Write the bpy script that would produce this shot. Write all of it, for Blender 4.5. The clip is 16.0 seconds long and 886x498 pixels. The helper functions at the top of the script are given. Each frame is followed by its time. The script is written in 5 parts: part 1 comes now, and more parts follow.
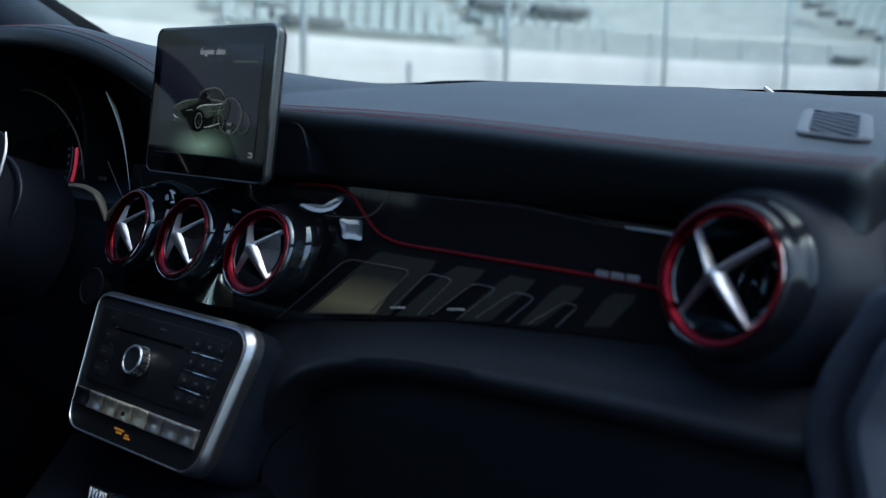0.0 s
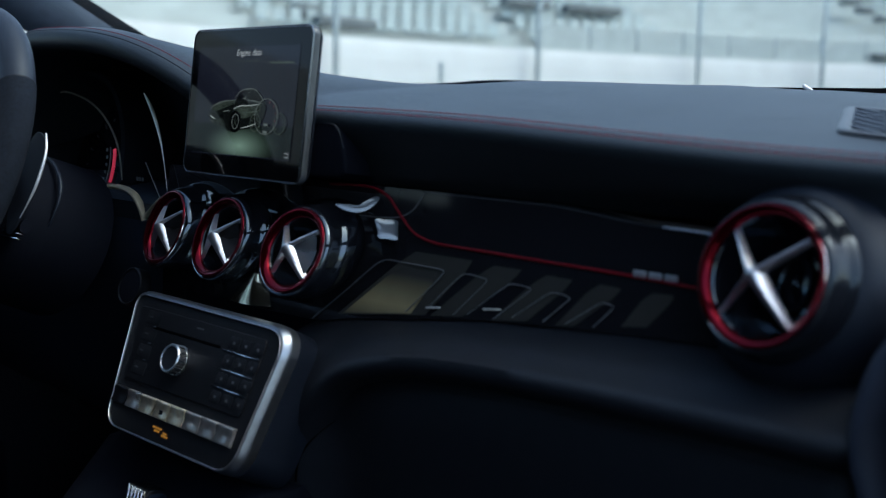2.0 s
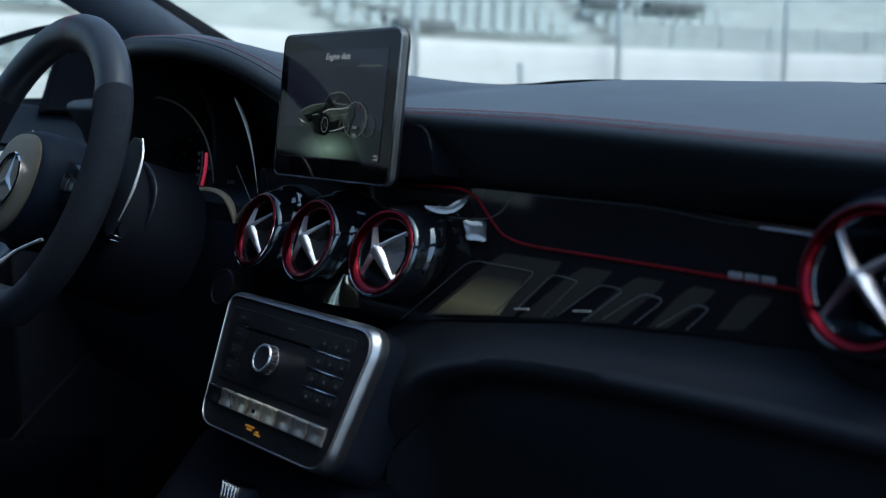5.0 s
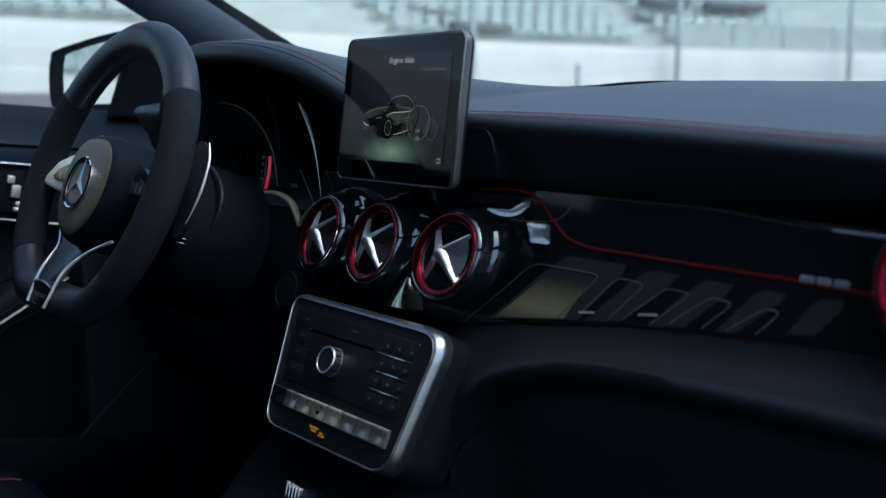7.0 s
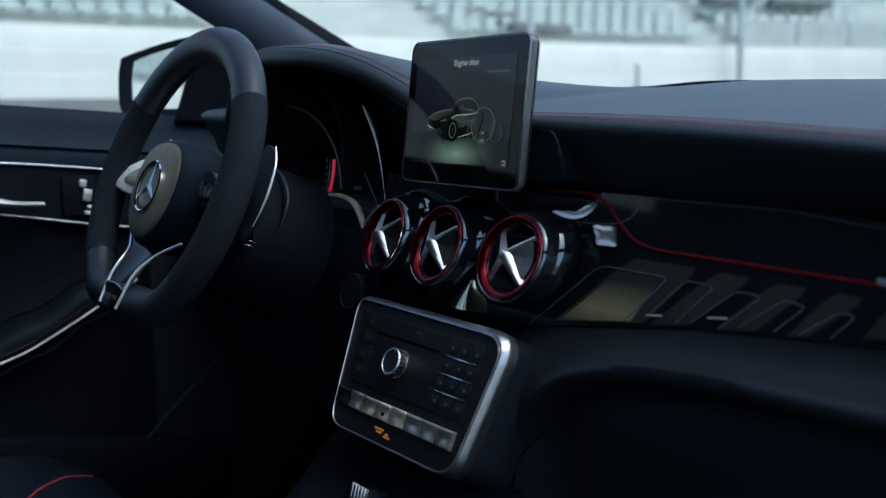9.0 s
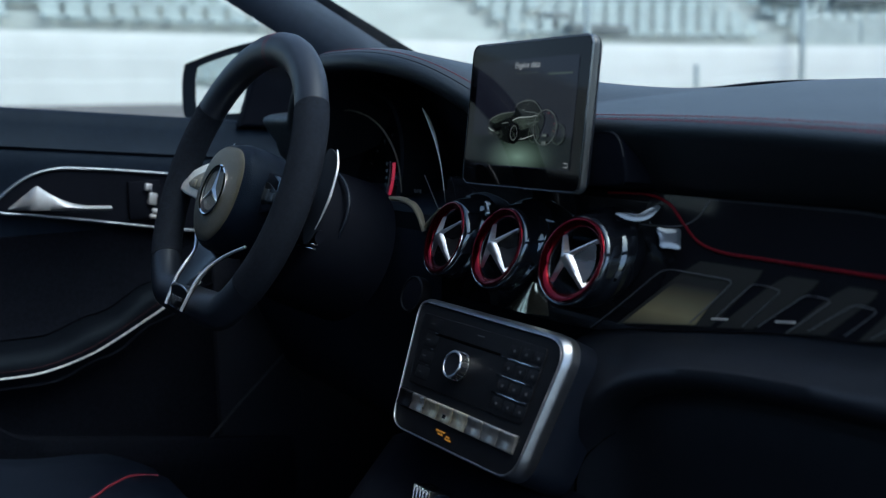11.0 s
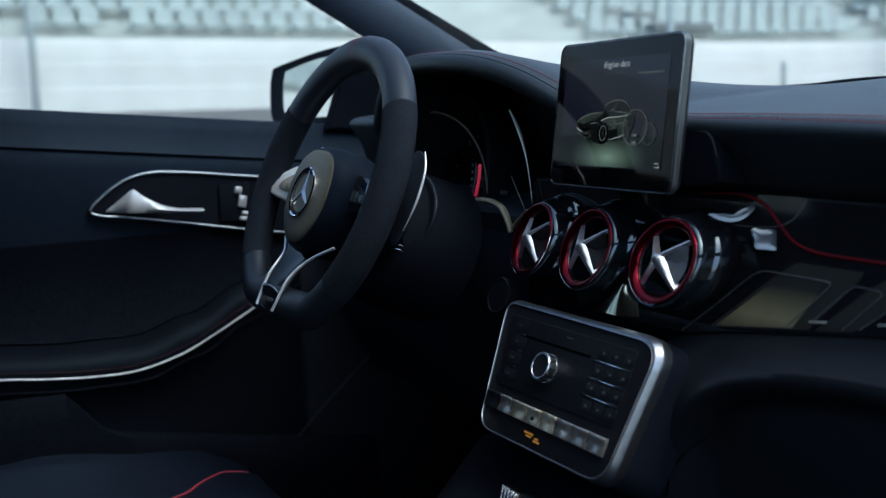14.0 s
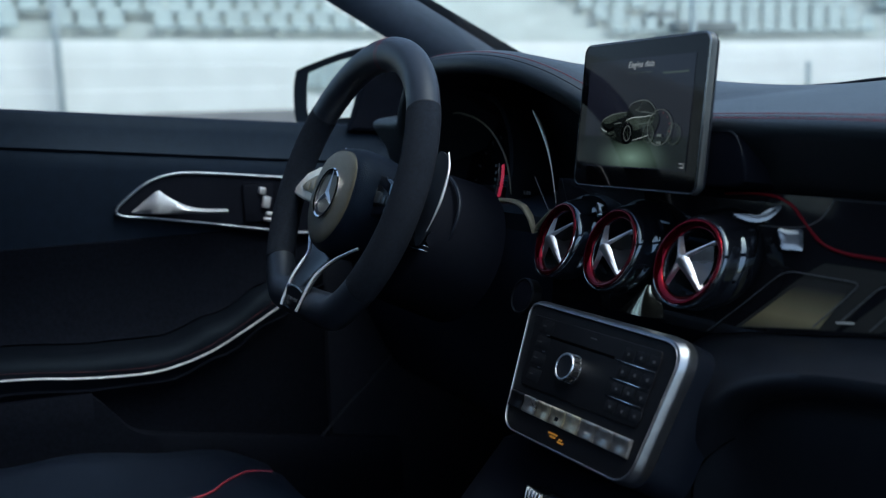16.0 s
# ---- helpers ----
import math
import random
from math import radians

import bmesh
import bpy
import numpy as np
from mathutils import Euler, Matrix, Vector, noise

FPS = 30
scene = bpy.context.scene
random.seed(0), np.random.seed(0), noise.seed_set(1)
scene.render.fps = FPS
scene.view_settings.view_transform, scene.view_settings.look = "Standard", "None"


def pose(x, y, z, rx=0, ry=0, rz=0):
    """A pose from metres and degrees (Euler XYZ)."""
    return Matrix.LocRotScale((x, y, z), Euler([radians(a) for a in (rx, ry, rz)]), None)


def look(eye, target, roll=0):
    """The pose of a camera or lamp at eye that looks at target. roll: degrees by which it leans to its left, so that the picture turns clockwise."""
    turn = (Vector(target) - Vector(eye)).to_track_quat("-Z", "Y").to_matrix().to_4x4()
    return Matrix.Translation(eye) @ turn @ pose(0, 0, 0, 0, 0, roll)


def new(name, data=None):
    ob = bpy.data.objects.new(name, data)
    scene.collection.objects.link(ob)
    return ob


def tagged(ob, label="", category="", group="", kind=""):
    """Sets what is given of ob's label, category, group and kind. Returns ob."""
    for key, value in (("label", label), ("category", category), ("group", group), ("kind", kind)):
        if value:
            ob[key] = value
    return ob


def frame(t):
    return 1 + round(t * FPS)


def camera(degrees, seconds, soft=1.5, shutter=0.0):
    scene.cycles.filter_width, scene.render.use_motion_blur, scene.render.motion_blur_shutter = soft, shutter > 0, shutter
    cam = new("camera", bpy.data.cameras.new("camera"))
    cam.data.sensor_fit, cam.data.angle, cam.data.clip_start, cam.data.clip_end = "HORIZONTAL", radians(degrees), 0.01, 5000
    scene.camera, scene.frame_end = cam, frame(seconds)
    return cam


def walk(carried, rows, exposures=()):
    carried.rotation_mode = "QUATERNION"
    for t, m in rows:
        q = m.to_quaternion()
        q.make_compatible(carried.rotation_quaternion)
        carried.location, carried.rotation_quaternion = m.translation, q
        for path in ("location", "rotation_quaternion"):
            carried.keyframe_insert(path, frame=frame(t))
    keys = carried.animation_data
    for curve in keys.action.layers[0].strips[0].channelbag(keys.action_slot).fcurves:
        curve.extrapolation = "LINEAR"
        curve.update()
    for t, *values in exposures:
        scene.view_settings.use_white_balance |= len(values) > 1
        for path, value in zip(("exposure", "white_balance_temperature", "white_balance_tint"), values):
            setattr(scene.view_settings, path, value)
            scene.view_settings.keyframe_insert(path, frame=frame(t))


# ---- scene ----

cam = camera(48.61, 16.0, soft=1.2)
cam.data.dof.use_dof = True
cam.data.dof.focus_distance = 1.02
cam.data.dof.aperture_fstop = 4.8

# seconds, eye in metres, heading to the left of straight ahead, pitch up, lean to the left
PATH = [
    (0.0, 0.7487, -0.5360, 0.9297, 39.500, -8.700, 1.470),
    (0.5, 0.7487, -0.5366, 0.9296, 39.699, -8.692, 1.443),
    (1.0, 0.7478, -0.5366, 0.9296, 40.111, -8.713, 1.381),
    (1.5, 0.7468, -0.5369, 0.9298, 40.661, -8.749, 1.271),
    (2.0, 0.7458, -0.5373, 0.9293, 41.379, -8.733, 1.183),
    (2.5, 0.7447, -0.5379, 0.9296, 42.117, -8.765, 1.047),
    (3.0, 0.7437, -0.5388, 0.9295, 42.931, -8.778, 0.907),
    (3.5, 0.7425, -0.5397, 0.9292, 43.627, -8.749, 0.837),
    (4.0, 0.7416, -0.5406, 0.9297, 44.416, -8.770, 0.681),
    (6.5, 0.7367, -0.5451, 0.9297, 48.547, -8.633, 0.011),
    (7.0, 0.7357, -0.5463, 0.9296, 49.392, -8.598, -0.080),
    (7.5, 0.7348, -0.5470, 0.9295, 50.202, -8.568, -0.196),
    (8.0, 0.7339, -0.5486, 0.9299, 51.095, -8.553, -0.343),
    (8.5, 0.7329, -0.5497, 0.9296, 51.938, -8.494, -0.456),
    (9.0, 0.7318, -0.5509, 0.9300, 52.818, -8.468, -0.600),
    (11.5, 0.7285, -0.5565, 0.9302, 56.923, -8.228, -1.195),
    (12.0, 0.7279, -0.5582, 0.9305, 57.763, -8.210, -1.304),
    (12.5, 0.7268, -0.5589, 0.9301, 58.669, -8.151, -1.475),
    (13.0, 0.7264, -0.5602, 0.9298, 59.578, -8.091, -1.594),
    (13.5, 0.7257, -0.5608, 0.9302, 60.284, -8.080, -1.696),
    (14.0, 0.7253, -0.5616, 0.9299, 60.817, -8.041, -1.770),
    (14.5, 0.7253, -0.5622, 0.9298, 61.270, -8.016, -1.807),
    (15.0, 0.7251, -0.5630, 0.9301, 61.588, -8.004, -1.881),
    (15.5, 0.7250, -0.5633, 0.9301, 61.872, -7.982, -1.931),
    (16.0, 0.7250, -0.5636, 0.9300, 62.101, -7.967, -1.947),
]


def aim(x, y, z, yaw, pitch, roll):
    a, b = radians(yaw), radians(pitch)
    way = Vector((-math.sin(a) * math.cos(b), math.cos(a) * math.cos(b), math.sin(b)))
    return look((x, y, z), Vector((x, y, z)) + way, roll)


walk(cam, [(t, aim(*row)) for t, *row in PATH], [(0.0, 1.82, 6120, 2), (16.0, 1.82, 6120, 2)])

# ---- world and light ----
world = bpy.data.worlds.new("overcast_sky")
scene.world = world
world.use_nodes = True
wt = world.node_tree
sky = wt.nodes.new("ShaderNodeTexSky")
sky.sky_type = "NISHITA"
sky.sun_disc = False
sky.sun_elevation, sky.sun_rotation = radians(62), radians(63)
sky.air_density, sky.dust_density, sky.ozone_density = 1.0, 4.0, 1.5
wt.links.new(sky.outputs[0], wt.nodes["Background"].inputs[0])
wt.nodes["Background"].inputs[1].default_value = 0.10
sun_data = bpy.data.lights.new("sun", "SUN")
sun_data.energy, sun_data.angle, sun_data.color = 0.3, radians(25), (1.0, 0.97, 0.93)
sun = new("sun", sun_data)
sun.matrix_world = look((8, 4, 12), (0, 0, 0))


# ---- materials ----
def material(name, color, rough=0.5, metal=0.0, coat=0.0, vary=0.0, scale=60.0, bump=0.0, bump_scale=400.0, ior=1.5, fine=0.0, aniso=0.0, spec=0.5, sheen=(1, 1, 1)):
    m = bpy.data.materials.new(name)
    m.use_nodes = True
    nt = m.node_tree
    b = nt.nodes["Principled BSDF"]
    b.inputs["Base Color"].default_value = (*color, 1)
    b.inputs["Roughness"].default_value = rough
    b.inputs["Metallic"].default_value = metal
    b.inputs["IOR"].default_value = ior
    b.inputs["Coat Weight"].default_value = coat
    b.inputs["Coat Roughness"].default_value = 0.03
    b.inputs["Anisotropic"].default_value = aniso
    b.inputs["Specular IOR Level"].default_value = spec
    b.inputs["Specular Tint"].default_value = (*sheen, 1)
    tc = nt.nodes.new("ShaderNodeTexCoord")
    if vary:
        n = nt.nodes.new("ShaderNodeTexNoise")
        n.inputs["Scale"].default_value, n.inputs["Detail"].default_value = scale, 6
        nt.links.new(tc.outputs["Object"], n.inputs["Vector"])
        r = nt.nodes.new("ShaderNodeMapRange")
        r.inputs["From Min"].default_value, r.inputs["From Max"].default_value = 0.3, 0.7
        r.inputs["To Min"].default_value, r.inputs["To Max"].default_value = 1 - vary, 1 + vary
        nt.links.new(n.outputs["Fac"], r.inputs["Value"])
        mix = nt.nodes.new("ShaderNodeVectorMath")
        mix.operation = "SCALE"
        mix.inputs[0].default_value = color
        nt.links.new(r.outputs[0], mix.inputs["Scale"])
        nt.links.new(mix.outputs[0], b.inputs["Base Color"])
        r2 = nt.nodes.new("ShaderNodeMapRange")
        r2.inputs["From Min"].default_value, r2.inputs["From Max"].default_value = 0.3, 0.7
        r2.inputs["To Min"].default_value, r2.inputs["To Max"].default_value = max(rough - 0.25 * vary, 0.02), min(rough + 0.25 * vary, 1)
        n2 = nt.nodes.new("ShaderNodeTexNoise")
        n2.inputs["Scale"].default_value, n2.inputs["Detail"].default_value = scale * 0.17, 3
        nt.links.new(tc.outputs["Object"], n2.inputs["Vector"])
        nt.links.new(n2.outputs["Fac"], r2.inputs["Value"])
        nt.links.new(r2.outputs[0], b.inputs["Roughness"])
    if bump:
        v = nt.nodes.new("ShaderNodeTexVoronoi")
        v.inputs["Scale"].default_value = bump_scale
        nt.links.new(tc.outputs["Object"], v.inputs["Vector"])
        bp = nt.nodes.new("ShaderNodeBump")
        bp.inputs["Strength"].default_value, bp.inputs["Distance"].default_value = bump, 0.0006
        nt.links.new(v.outputs["Distance"], bp.inputs["Height"])
        nt.links.new(bp.outputs[0], b.inputs["Normal"])
    return m


def emitter(name, color, strength, base=(0.01, 0.01, 0.01), rough=0.3):
    m = material(name, base, rough)
    b = m.node_tree.nodes["Principled BSDF"]
    b.inputs["Emission Color"].default_value = (*color, 1)
    b.inputs["Emission Strength"].default_value = strength
    return m


def pane_material(name, tint=(0.9, 0.95, 0.95), gloss=0.05):
    m = bpy.data.materials.new(name)
    m.use_nodes = True
    nt = m.node_tree
    nt.nodes.remove(nt.nodes["Principled BSDF"])
    tr, gl, mx = nt.nodes.new("ShaderNodeBsdfTransparent"), nt.nodes.new("ShaderNodeBsdfGlossy"), nt.nodes.new("ShaderNodeMixShader")
    tr.inputs[0].default_value = (*tint, 1)
    gl.inputs["Roughness"].default_value = 0.01
    mx.inputs[0].default_value = gloss
    nt.links.new(tr.outputs[0], mx.inputs[1])
    nt.links.new(gl.outputs[0], mx.inputs[2])
    nt.links.new(mx.outputs[0], nt.nodes["Material Output"].inputs["Surface"])
    return m


NAVY = (0.73, 0.87, 1.0)
M_PAD = material("soft_touch_dash", (0.0118, 0.0148, 0.0190), 0.45, vary=0.05, scale=90, bump=0.35, bump_scale=1100, sheen=(0.67, 0.87, 1.0))
M_LEATHER = material("black_leather", (0.0048, 0.0082, 0.0165), 0.52, vary=0.15, scale=70, bump=0.4, bump_scale=700, ior=1.38, spec=0.21, sheen=(0.50, 0.74, 1.0))
M_INSERT = material("black_suede_insert", (0.0050, 0.0064, 0.0105), 0.95, vary=0.3, scale=200, bump=0.4, bump_scale=1800, ior=1.12, spec=0.0)
M_SUEDE = material("black_suede", (0.0082, 0.0112, 0.0185), 0.95, vary=0.3, scale=300, bump=0.5, bump_scale=2500, ior=1.3, sheen=NAVY)
M_PLASTIC = material("black_plastic", (0.0065, 0.0095, 0.0175), 0.50, vary=0.1, scale=80, bump=0.2, bump_scale=1500, ior=1.38, sheen=NAVY)
M_DARK = material("matt_black_plastic", (0.0075, 0.0094, 0.0145), 0.7, vary=0.1, scale=80, ior=1.3, sheen=NAVY)
M_KEYS = material("matt_black_keys", (0.0075, 0.0085, 0.0110), 0.42, vary=0.1, scale=80, bump=0.2, bump_scale=1500, spec=0.13, sheen=(0.85, 0.92, 1.0))
M_DECOR = material("gloss_black_panel", (0.0100, 0.0108, 0.0138), 0.06, vary=0.05, scale=20, spec=0.33)
M_PIANO = material("piano_black", (0.0070, 0.0083, 0.0120), 0.04, vary=0.05, scale=20, spec=1.0, ior=1.62, sheen=(0.68, 0.85, 1.0))
M_OUTER = material("soft_gloss_black", (0.0075, 0.0090, 0.0125), 0.16, vary=0.1, scale=30, spec=0.5, ior=1.45, sheen=(0.68, 0.85, 1.0))
M_SATINBLACK = material("satin_black", (0.005, 0.0055, 0.007), 0.36, vary=0.1, scale=80, ior=1.4, sheen=NAVY)
M_FIN = material("smoked_grey_decor", (0.056, 0.057, 0.053), 0.16, metal=0.25, vary=0.06, scale=40)
M_WARMFADE = material("decor_warm_reflection", (0.38, 0.330, 0.185), 0.24, metal=0.15, vary=0.06, scale=40)


def reflection_fade(m, low, mid, high):
    """Fades a painted warm reflection into dark grey above and below."""
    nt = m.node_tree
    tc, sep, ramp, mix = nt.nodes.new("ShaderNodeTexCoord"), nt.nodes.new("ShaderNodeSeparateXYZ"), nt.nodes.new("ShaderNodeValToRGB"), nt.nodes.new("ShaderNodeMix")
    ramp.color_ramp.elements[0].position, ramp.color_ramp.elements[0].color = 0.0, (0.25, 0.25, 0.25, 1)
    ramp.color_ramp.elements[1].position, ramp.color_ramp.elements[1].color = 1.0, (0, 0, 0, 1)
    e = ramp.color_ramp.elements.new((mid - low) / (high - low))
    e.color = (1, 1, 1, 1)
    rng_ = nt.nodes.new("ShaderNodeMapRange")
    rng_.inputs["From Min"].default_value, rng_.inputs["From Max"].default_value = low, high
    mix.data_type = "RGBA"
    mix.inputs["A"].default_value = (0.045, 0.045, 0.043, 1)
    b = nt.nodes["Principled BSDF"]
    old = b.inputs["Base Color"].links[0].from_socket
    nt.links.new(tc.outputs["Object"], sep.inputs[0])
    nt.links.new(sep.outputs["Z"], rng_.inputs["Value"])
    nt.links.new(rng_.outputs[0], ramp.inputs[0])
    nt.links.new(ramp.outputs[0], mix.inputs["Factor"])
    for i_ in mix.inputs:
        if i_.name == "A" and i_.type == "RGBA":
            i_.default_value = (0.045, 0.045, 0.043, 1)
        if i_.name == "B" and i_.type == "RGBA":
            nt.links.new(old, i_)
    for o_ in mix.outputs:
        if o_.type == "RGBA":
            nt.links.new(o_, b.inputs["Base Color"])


reflection_fade(M_WARMFADE, 0.140, 0.157, 0.184)
M_HUB = material("airbag_cover", (0.080, 0.077, 0.058), 0.45, vary=0.12, scale=90, bump=0.35, bump_scale=1200, spec=0.35)
M_WHEELTOP = material("smooth_wheel_leather", (0.0145, 0.0190, 0.0285), 0.42, vary=0.12, scale=90, bump=0.25, bump_scale=900, spec=0.32, sheen=NAVY)
M_PILLAR = material("grey_pillar_trim", (0.036, 0.050, 0.078), 0.5, vary=0.1, scale=90, bump=0.3, bump_scale=1300, sheen=NAVY)
M_LINE = material("fine_grey_inlay", (0.13, 0.135, 0.14), 0.35, vary=0.1)
M_BRIGHT = material("bright_inlay_bar", (0.55, 0.55, 0.50), 0.35, vary=0.05)
M_MARK = material("faint_print", (0.05, 0.053, 0.058), 0.4, vary=0.1)
M_FRAME = material("blue_grey_satin_metal", (0.33, 0.37, 0.42), 0.35, metal=1.0, vary=0.08, scale=120)
M_ENDTRIM = material("end_trim_toned_for_door_light", (0.045, 0.054, 0.080), 0.46, vary=0.1, scale=90, bump=0.25, bump_scale=1100, sheen=NAVY)
M_GRILLE = material("grey_grille_trim", (0.040, 0.046, 0.054), 0.4, vary=0.1, scale=90)
M_SPOKE = material("dark_spoke_metal", (0.007, 0.009, 0.013), 0.22, spec=0.34, vary=0.08, scale=120)
M_LOWER = material("dark_lower_trim", (0.0083, 0.0100, 0.0146), 0.52, vary=0.14, scale=70, bump=0.35, bump_scale=800, ior=1.40, sheen=NAVY)
M_WARMLIT = material("brushed_metal_in_warm_light", (0.80, 0.74, 0.54), 0.20, metal=1.0, vary=0.15, scale=160)
M_RED = material("red_anodised_ring", (0.140, 0.0040, 0.012), 0.14, metal=0.92, vary=0.08, scale=50)
M_REDLINE = material("red_accent", (0.17, 0.004, 0.012), 0.5, vary=0.1, scale=200, ior=1.3)
M_STITCH = material("red_thread", (0.22, 0.018, 0.040), 0.75, vary=0.2, scale=900)
M_ARM = material("satin_vent_silver", (0.70, 0.72, 0.76), 0.36, metal=1.0, vary=0.06, scale=120)
M_DIMSTITCH = material("dark_red_thread", (0.050, 0.007, 0.013), 0.8, vary=0.2, scale=900)
M_WEB = material("dark_satin_web", (0.21, 0.22, 0.245), 0.28, metal=1.0, vary=0.08, scale=120)
M_SATIN = material("satin_aluminium", (0.62, 0.63, 0.65), 0.28, metal=1.0, vary=0.08, scale=120)
M_CHROME = material("chrome", (0.75, 0.76, 0.78), 0.07, metal=1.0, vary=0.03, scale=60)
M_BRUSHED = material("brushed_silver_buttons", (0.72, 0.71, 0.68), 0.40, metal=1.0, vary=0.15, scale=200)
M_KHAKI = material("trim_in_warm_light", (0.23, 0.21, 0.15), 0.4, vary=0.1)
M_SURROUND = material("blue_grey_handle_trim", (0.26, 0.31, 0.37), 0.38, metal=1.0, vary=0.08, scale=120)
M_HANDLE = material("satin_handle_metal", (0.52, 0.56, 0.61), 0.40, metal=0.65, vary=0.08, scale=120)
M_SILVER = material("silver_painted_trim", (0.88, 0.87, 0.80), 0.35, metal=0.2, vary=0.08, scale=160)
M_EDGE = material("bright_spoke_edge", (0.70, 0.76, 0.84), 0.34, metal=0.65, vary=0.08, scale=160)
M_TOGGLE = material("silver_painted_keys", (0.60, 0.60, 0.58), 0.30, metal=0.9, vary=0.20, scale=160)
M_TOGGLELIT = material("silver_keys_in_warm_light", (0.92, 0.86, 0.66), 0.34, metal=0.9, vary=0.35, scale=110)
M_CARPET = material("black_carpet", (0.0120, 0.0150, 0.0230), 0.95, vary=0.4, scale=500, bump=0.6, bump_scale=900, ior=1.2)
M_SHROUD = material("matt_black_shroud", (0.0052, 0.0066, 0.0110), 0.7, vary=0.1, scale=80, spec=0.02)
M_HEADLINER = material("dark_headliner", (0.02, 0.02, 0.022), 0.9, vary=0.2, scale=300)
M_SCREEN = material("display_glass", (0.002, 0.002, 0.0025), 0.05, vary=0.02, ior=1.34, sheen=(1.0, 0.84, 0.84))
M_CASE = material("display_case_grey", (0.060, 0.072, 0.082), 0.35, metal=0.4, vary=0.08)
M_BEZEL = material("dark_bezel_metal", (0.15, 0.17, 0.19), 0.26, metal=1.0, vary=0.08, scale=120)
M_SEAT = material("navy_black_leather", (0.0062, 0.0095, 0.0180), 0.5, vary=0.16, scale=70, bump=0.4, bump_scale=700, ior=1.38, spec=0.25, sheen=(0.50, 0.74, 1.0))
M_ARMREST = material("armrest_leather", (0.0026, 0.0038, 0.0068), 0.55, vary=0.15, scale=70, bump=0.4, bump_scale=700, ior=1.38, spec=0.14, sheen=(0.50, 0.74, 1.0))
M_PAINT = material("car_body_paint", (0.03, 0.032, 0.036), 0.2, coat=0.8, vary=0.05)
M_GLASS = pane_material("window_glass")
M_SIDEGLASS = pane_material("side_window_glass", (0.80, 0.86, 0.86), 0.02)
M_MIRROR = material("mirror_glass", (0.85, 0.87, 0.88), 0.02, metal=1.0)
M_ASPHALT = material("track_asphalt", (0.10, 0.10, 0.10), 0.85, vary=0.25, scale=1.2, bump=0.5, bump_scale=60)
M_WALL = material("white_painted_concrete", (0.57, 0.605, 0.605), 0.75, vary=0.06, scale=1.5, bump=0.2, bump_scale=20)
M_CONCRETE = material("pale_concrete", (0.42, 0.465, 0.455), 0.85, vary=0.12, scale=0.8)
M_SEATPL = material("pale_plastic_seats", (0.33, 0.395, 0.40), 0.6, vary=0.12, scale=0.7)
M_POST = material("galvanised_steel", (0.38, 0.44, 0.46), 0.5, metal=0.6, vary=0.15, scale=8)
M_SHADE = material("opening_shade", (0.13, 0.15, 0.155), 0.8, vary=0.2, scale=3)
M_FRIT = material("black_ceramic_band", (0.0022, 0.0024, 0.003), 0.95, vary=0.1, scale=80, ior=1.1, spec=0.0)
M_GLINT = material("glint_plate_black", (0.0060, 0.0075, 0.0110), 0.15, vary=0.05, scale=20, spec=0.8, ior=2.0, sheen=(0.80, 0.92, 1.0))
M_PANEL = material("grey_mesh_panels", (0.38, 0.435, 0.43), 0.7, vary=0.12, scale=2.0)
M_WHITE = material("white_label", (0.8, 0.8, 0.8), 0.6)


# ---- mesh helpers ----
def link(name, bm, mat, parent=None, label="", smooth=True, angle=35):
    me = bpy.data.meshes.new(name)
    bmesh.ops.recalc_face_normals(bm, faces=bm.faces)
    bm.to_mesh(me)
    bm.free()
    me.materials.append(mat)
    if smooth:
        me.polygons.foreach_set("use_smooth", [True] * len(me.polygons))
        me.set_sharp_from_angle(angle=radians(angle))
    ob = new(name, me)
    if parent is not None:
        ob.parent = parent
    if label:
        ob["label"] = label
    return ob


def part(name, bm, mat, parent, label="", smooth=True, angle=35):
    return link(name, bm, mat, parent, label, smooth, angle)


def thing(name, loc, label, category, group="", m=None):
    ob = new(name)
    ob.empty_display_size = 0.05
    ob.matrix_world = m if m is not None else Matrix.Translation(loc)
    return tagged(ob, label, category, group)


def grid(rows, closed=False, ring=False, caps=False):
    """A skin over rows of points; closed: each row is a loop; ring: the last row meets the first."""
    bm = bmesh.new()
    vs = [[bm.verts.new(p) for p in row] for row in rows]
    n, k = len(vs), len(vs[0])
    for i in range(n if ring else n - 1):
        a, b = vs[i], vs[(i + 1) % n]
        for j in range(k if closed else k - 1):
            bm.faces.new((a[j], a[(j + 1) % k], b[(j + 1) % k], b[j]))
    if caps:
        bm.faces.new(vs[0])
        bm.faces.new(list(reversed(vs[-1])))
    return bm


def thick(bm, t):
    """Gives an open skin a thickness."""
    bmesh.ops.recalc_face_normals(bm, faces=bm.faces)
    bmesh.ops.solidify(bm, geom=list(bm.faces), thickness=t)
    return bm


def smooth_path(pts, n=8, closed=False):
    """A Catmull-Rom curve through points."""
    P = [Vector(p) for p in pts]
    out, m = [], len(P)
    for i in range(m if closed else m - 1):
        g = (lambda k: P[k % m]) if closed else (lambda k: P[max(0, min(m - 1, k))])
        a, b, c, d = g(i - 1), g(i), g(i + 1), g(i + 2)
        for s in range(n):
            t = s / n
            out.append(0.5 * ((2 * b) + (c - a) * t + (2 * a - 5 * b + 4 * c - d) * t * t + (3 * b - a - 3 * c + d) * t ** 3))
    if not closed:
        out.append(P[-1])
    return out


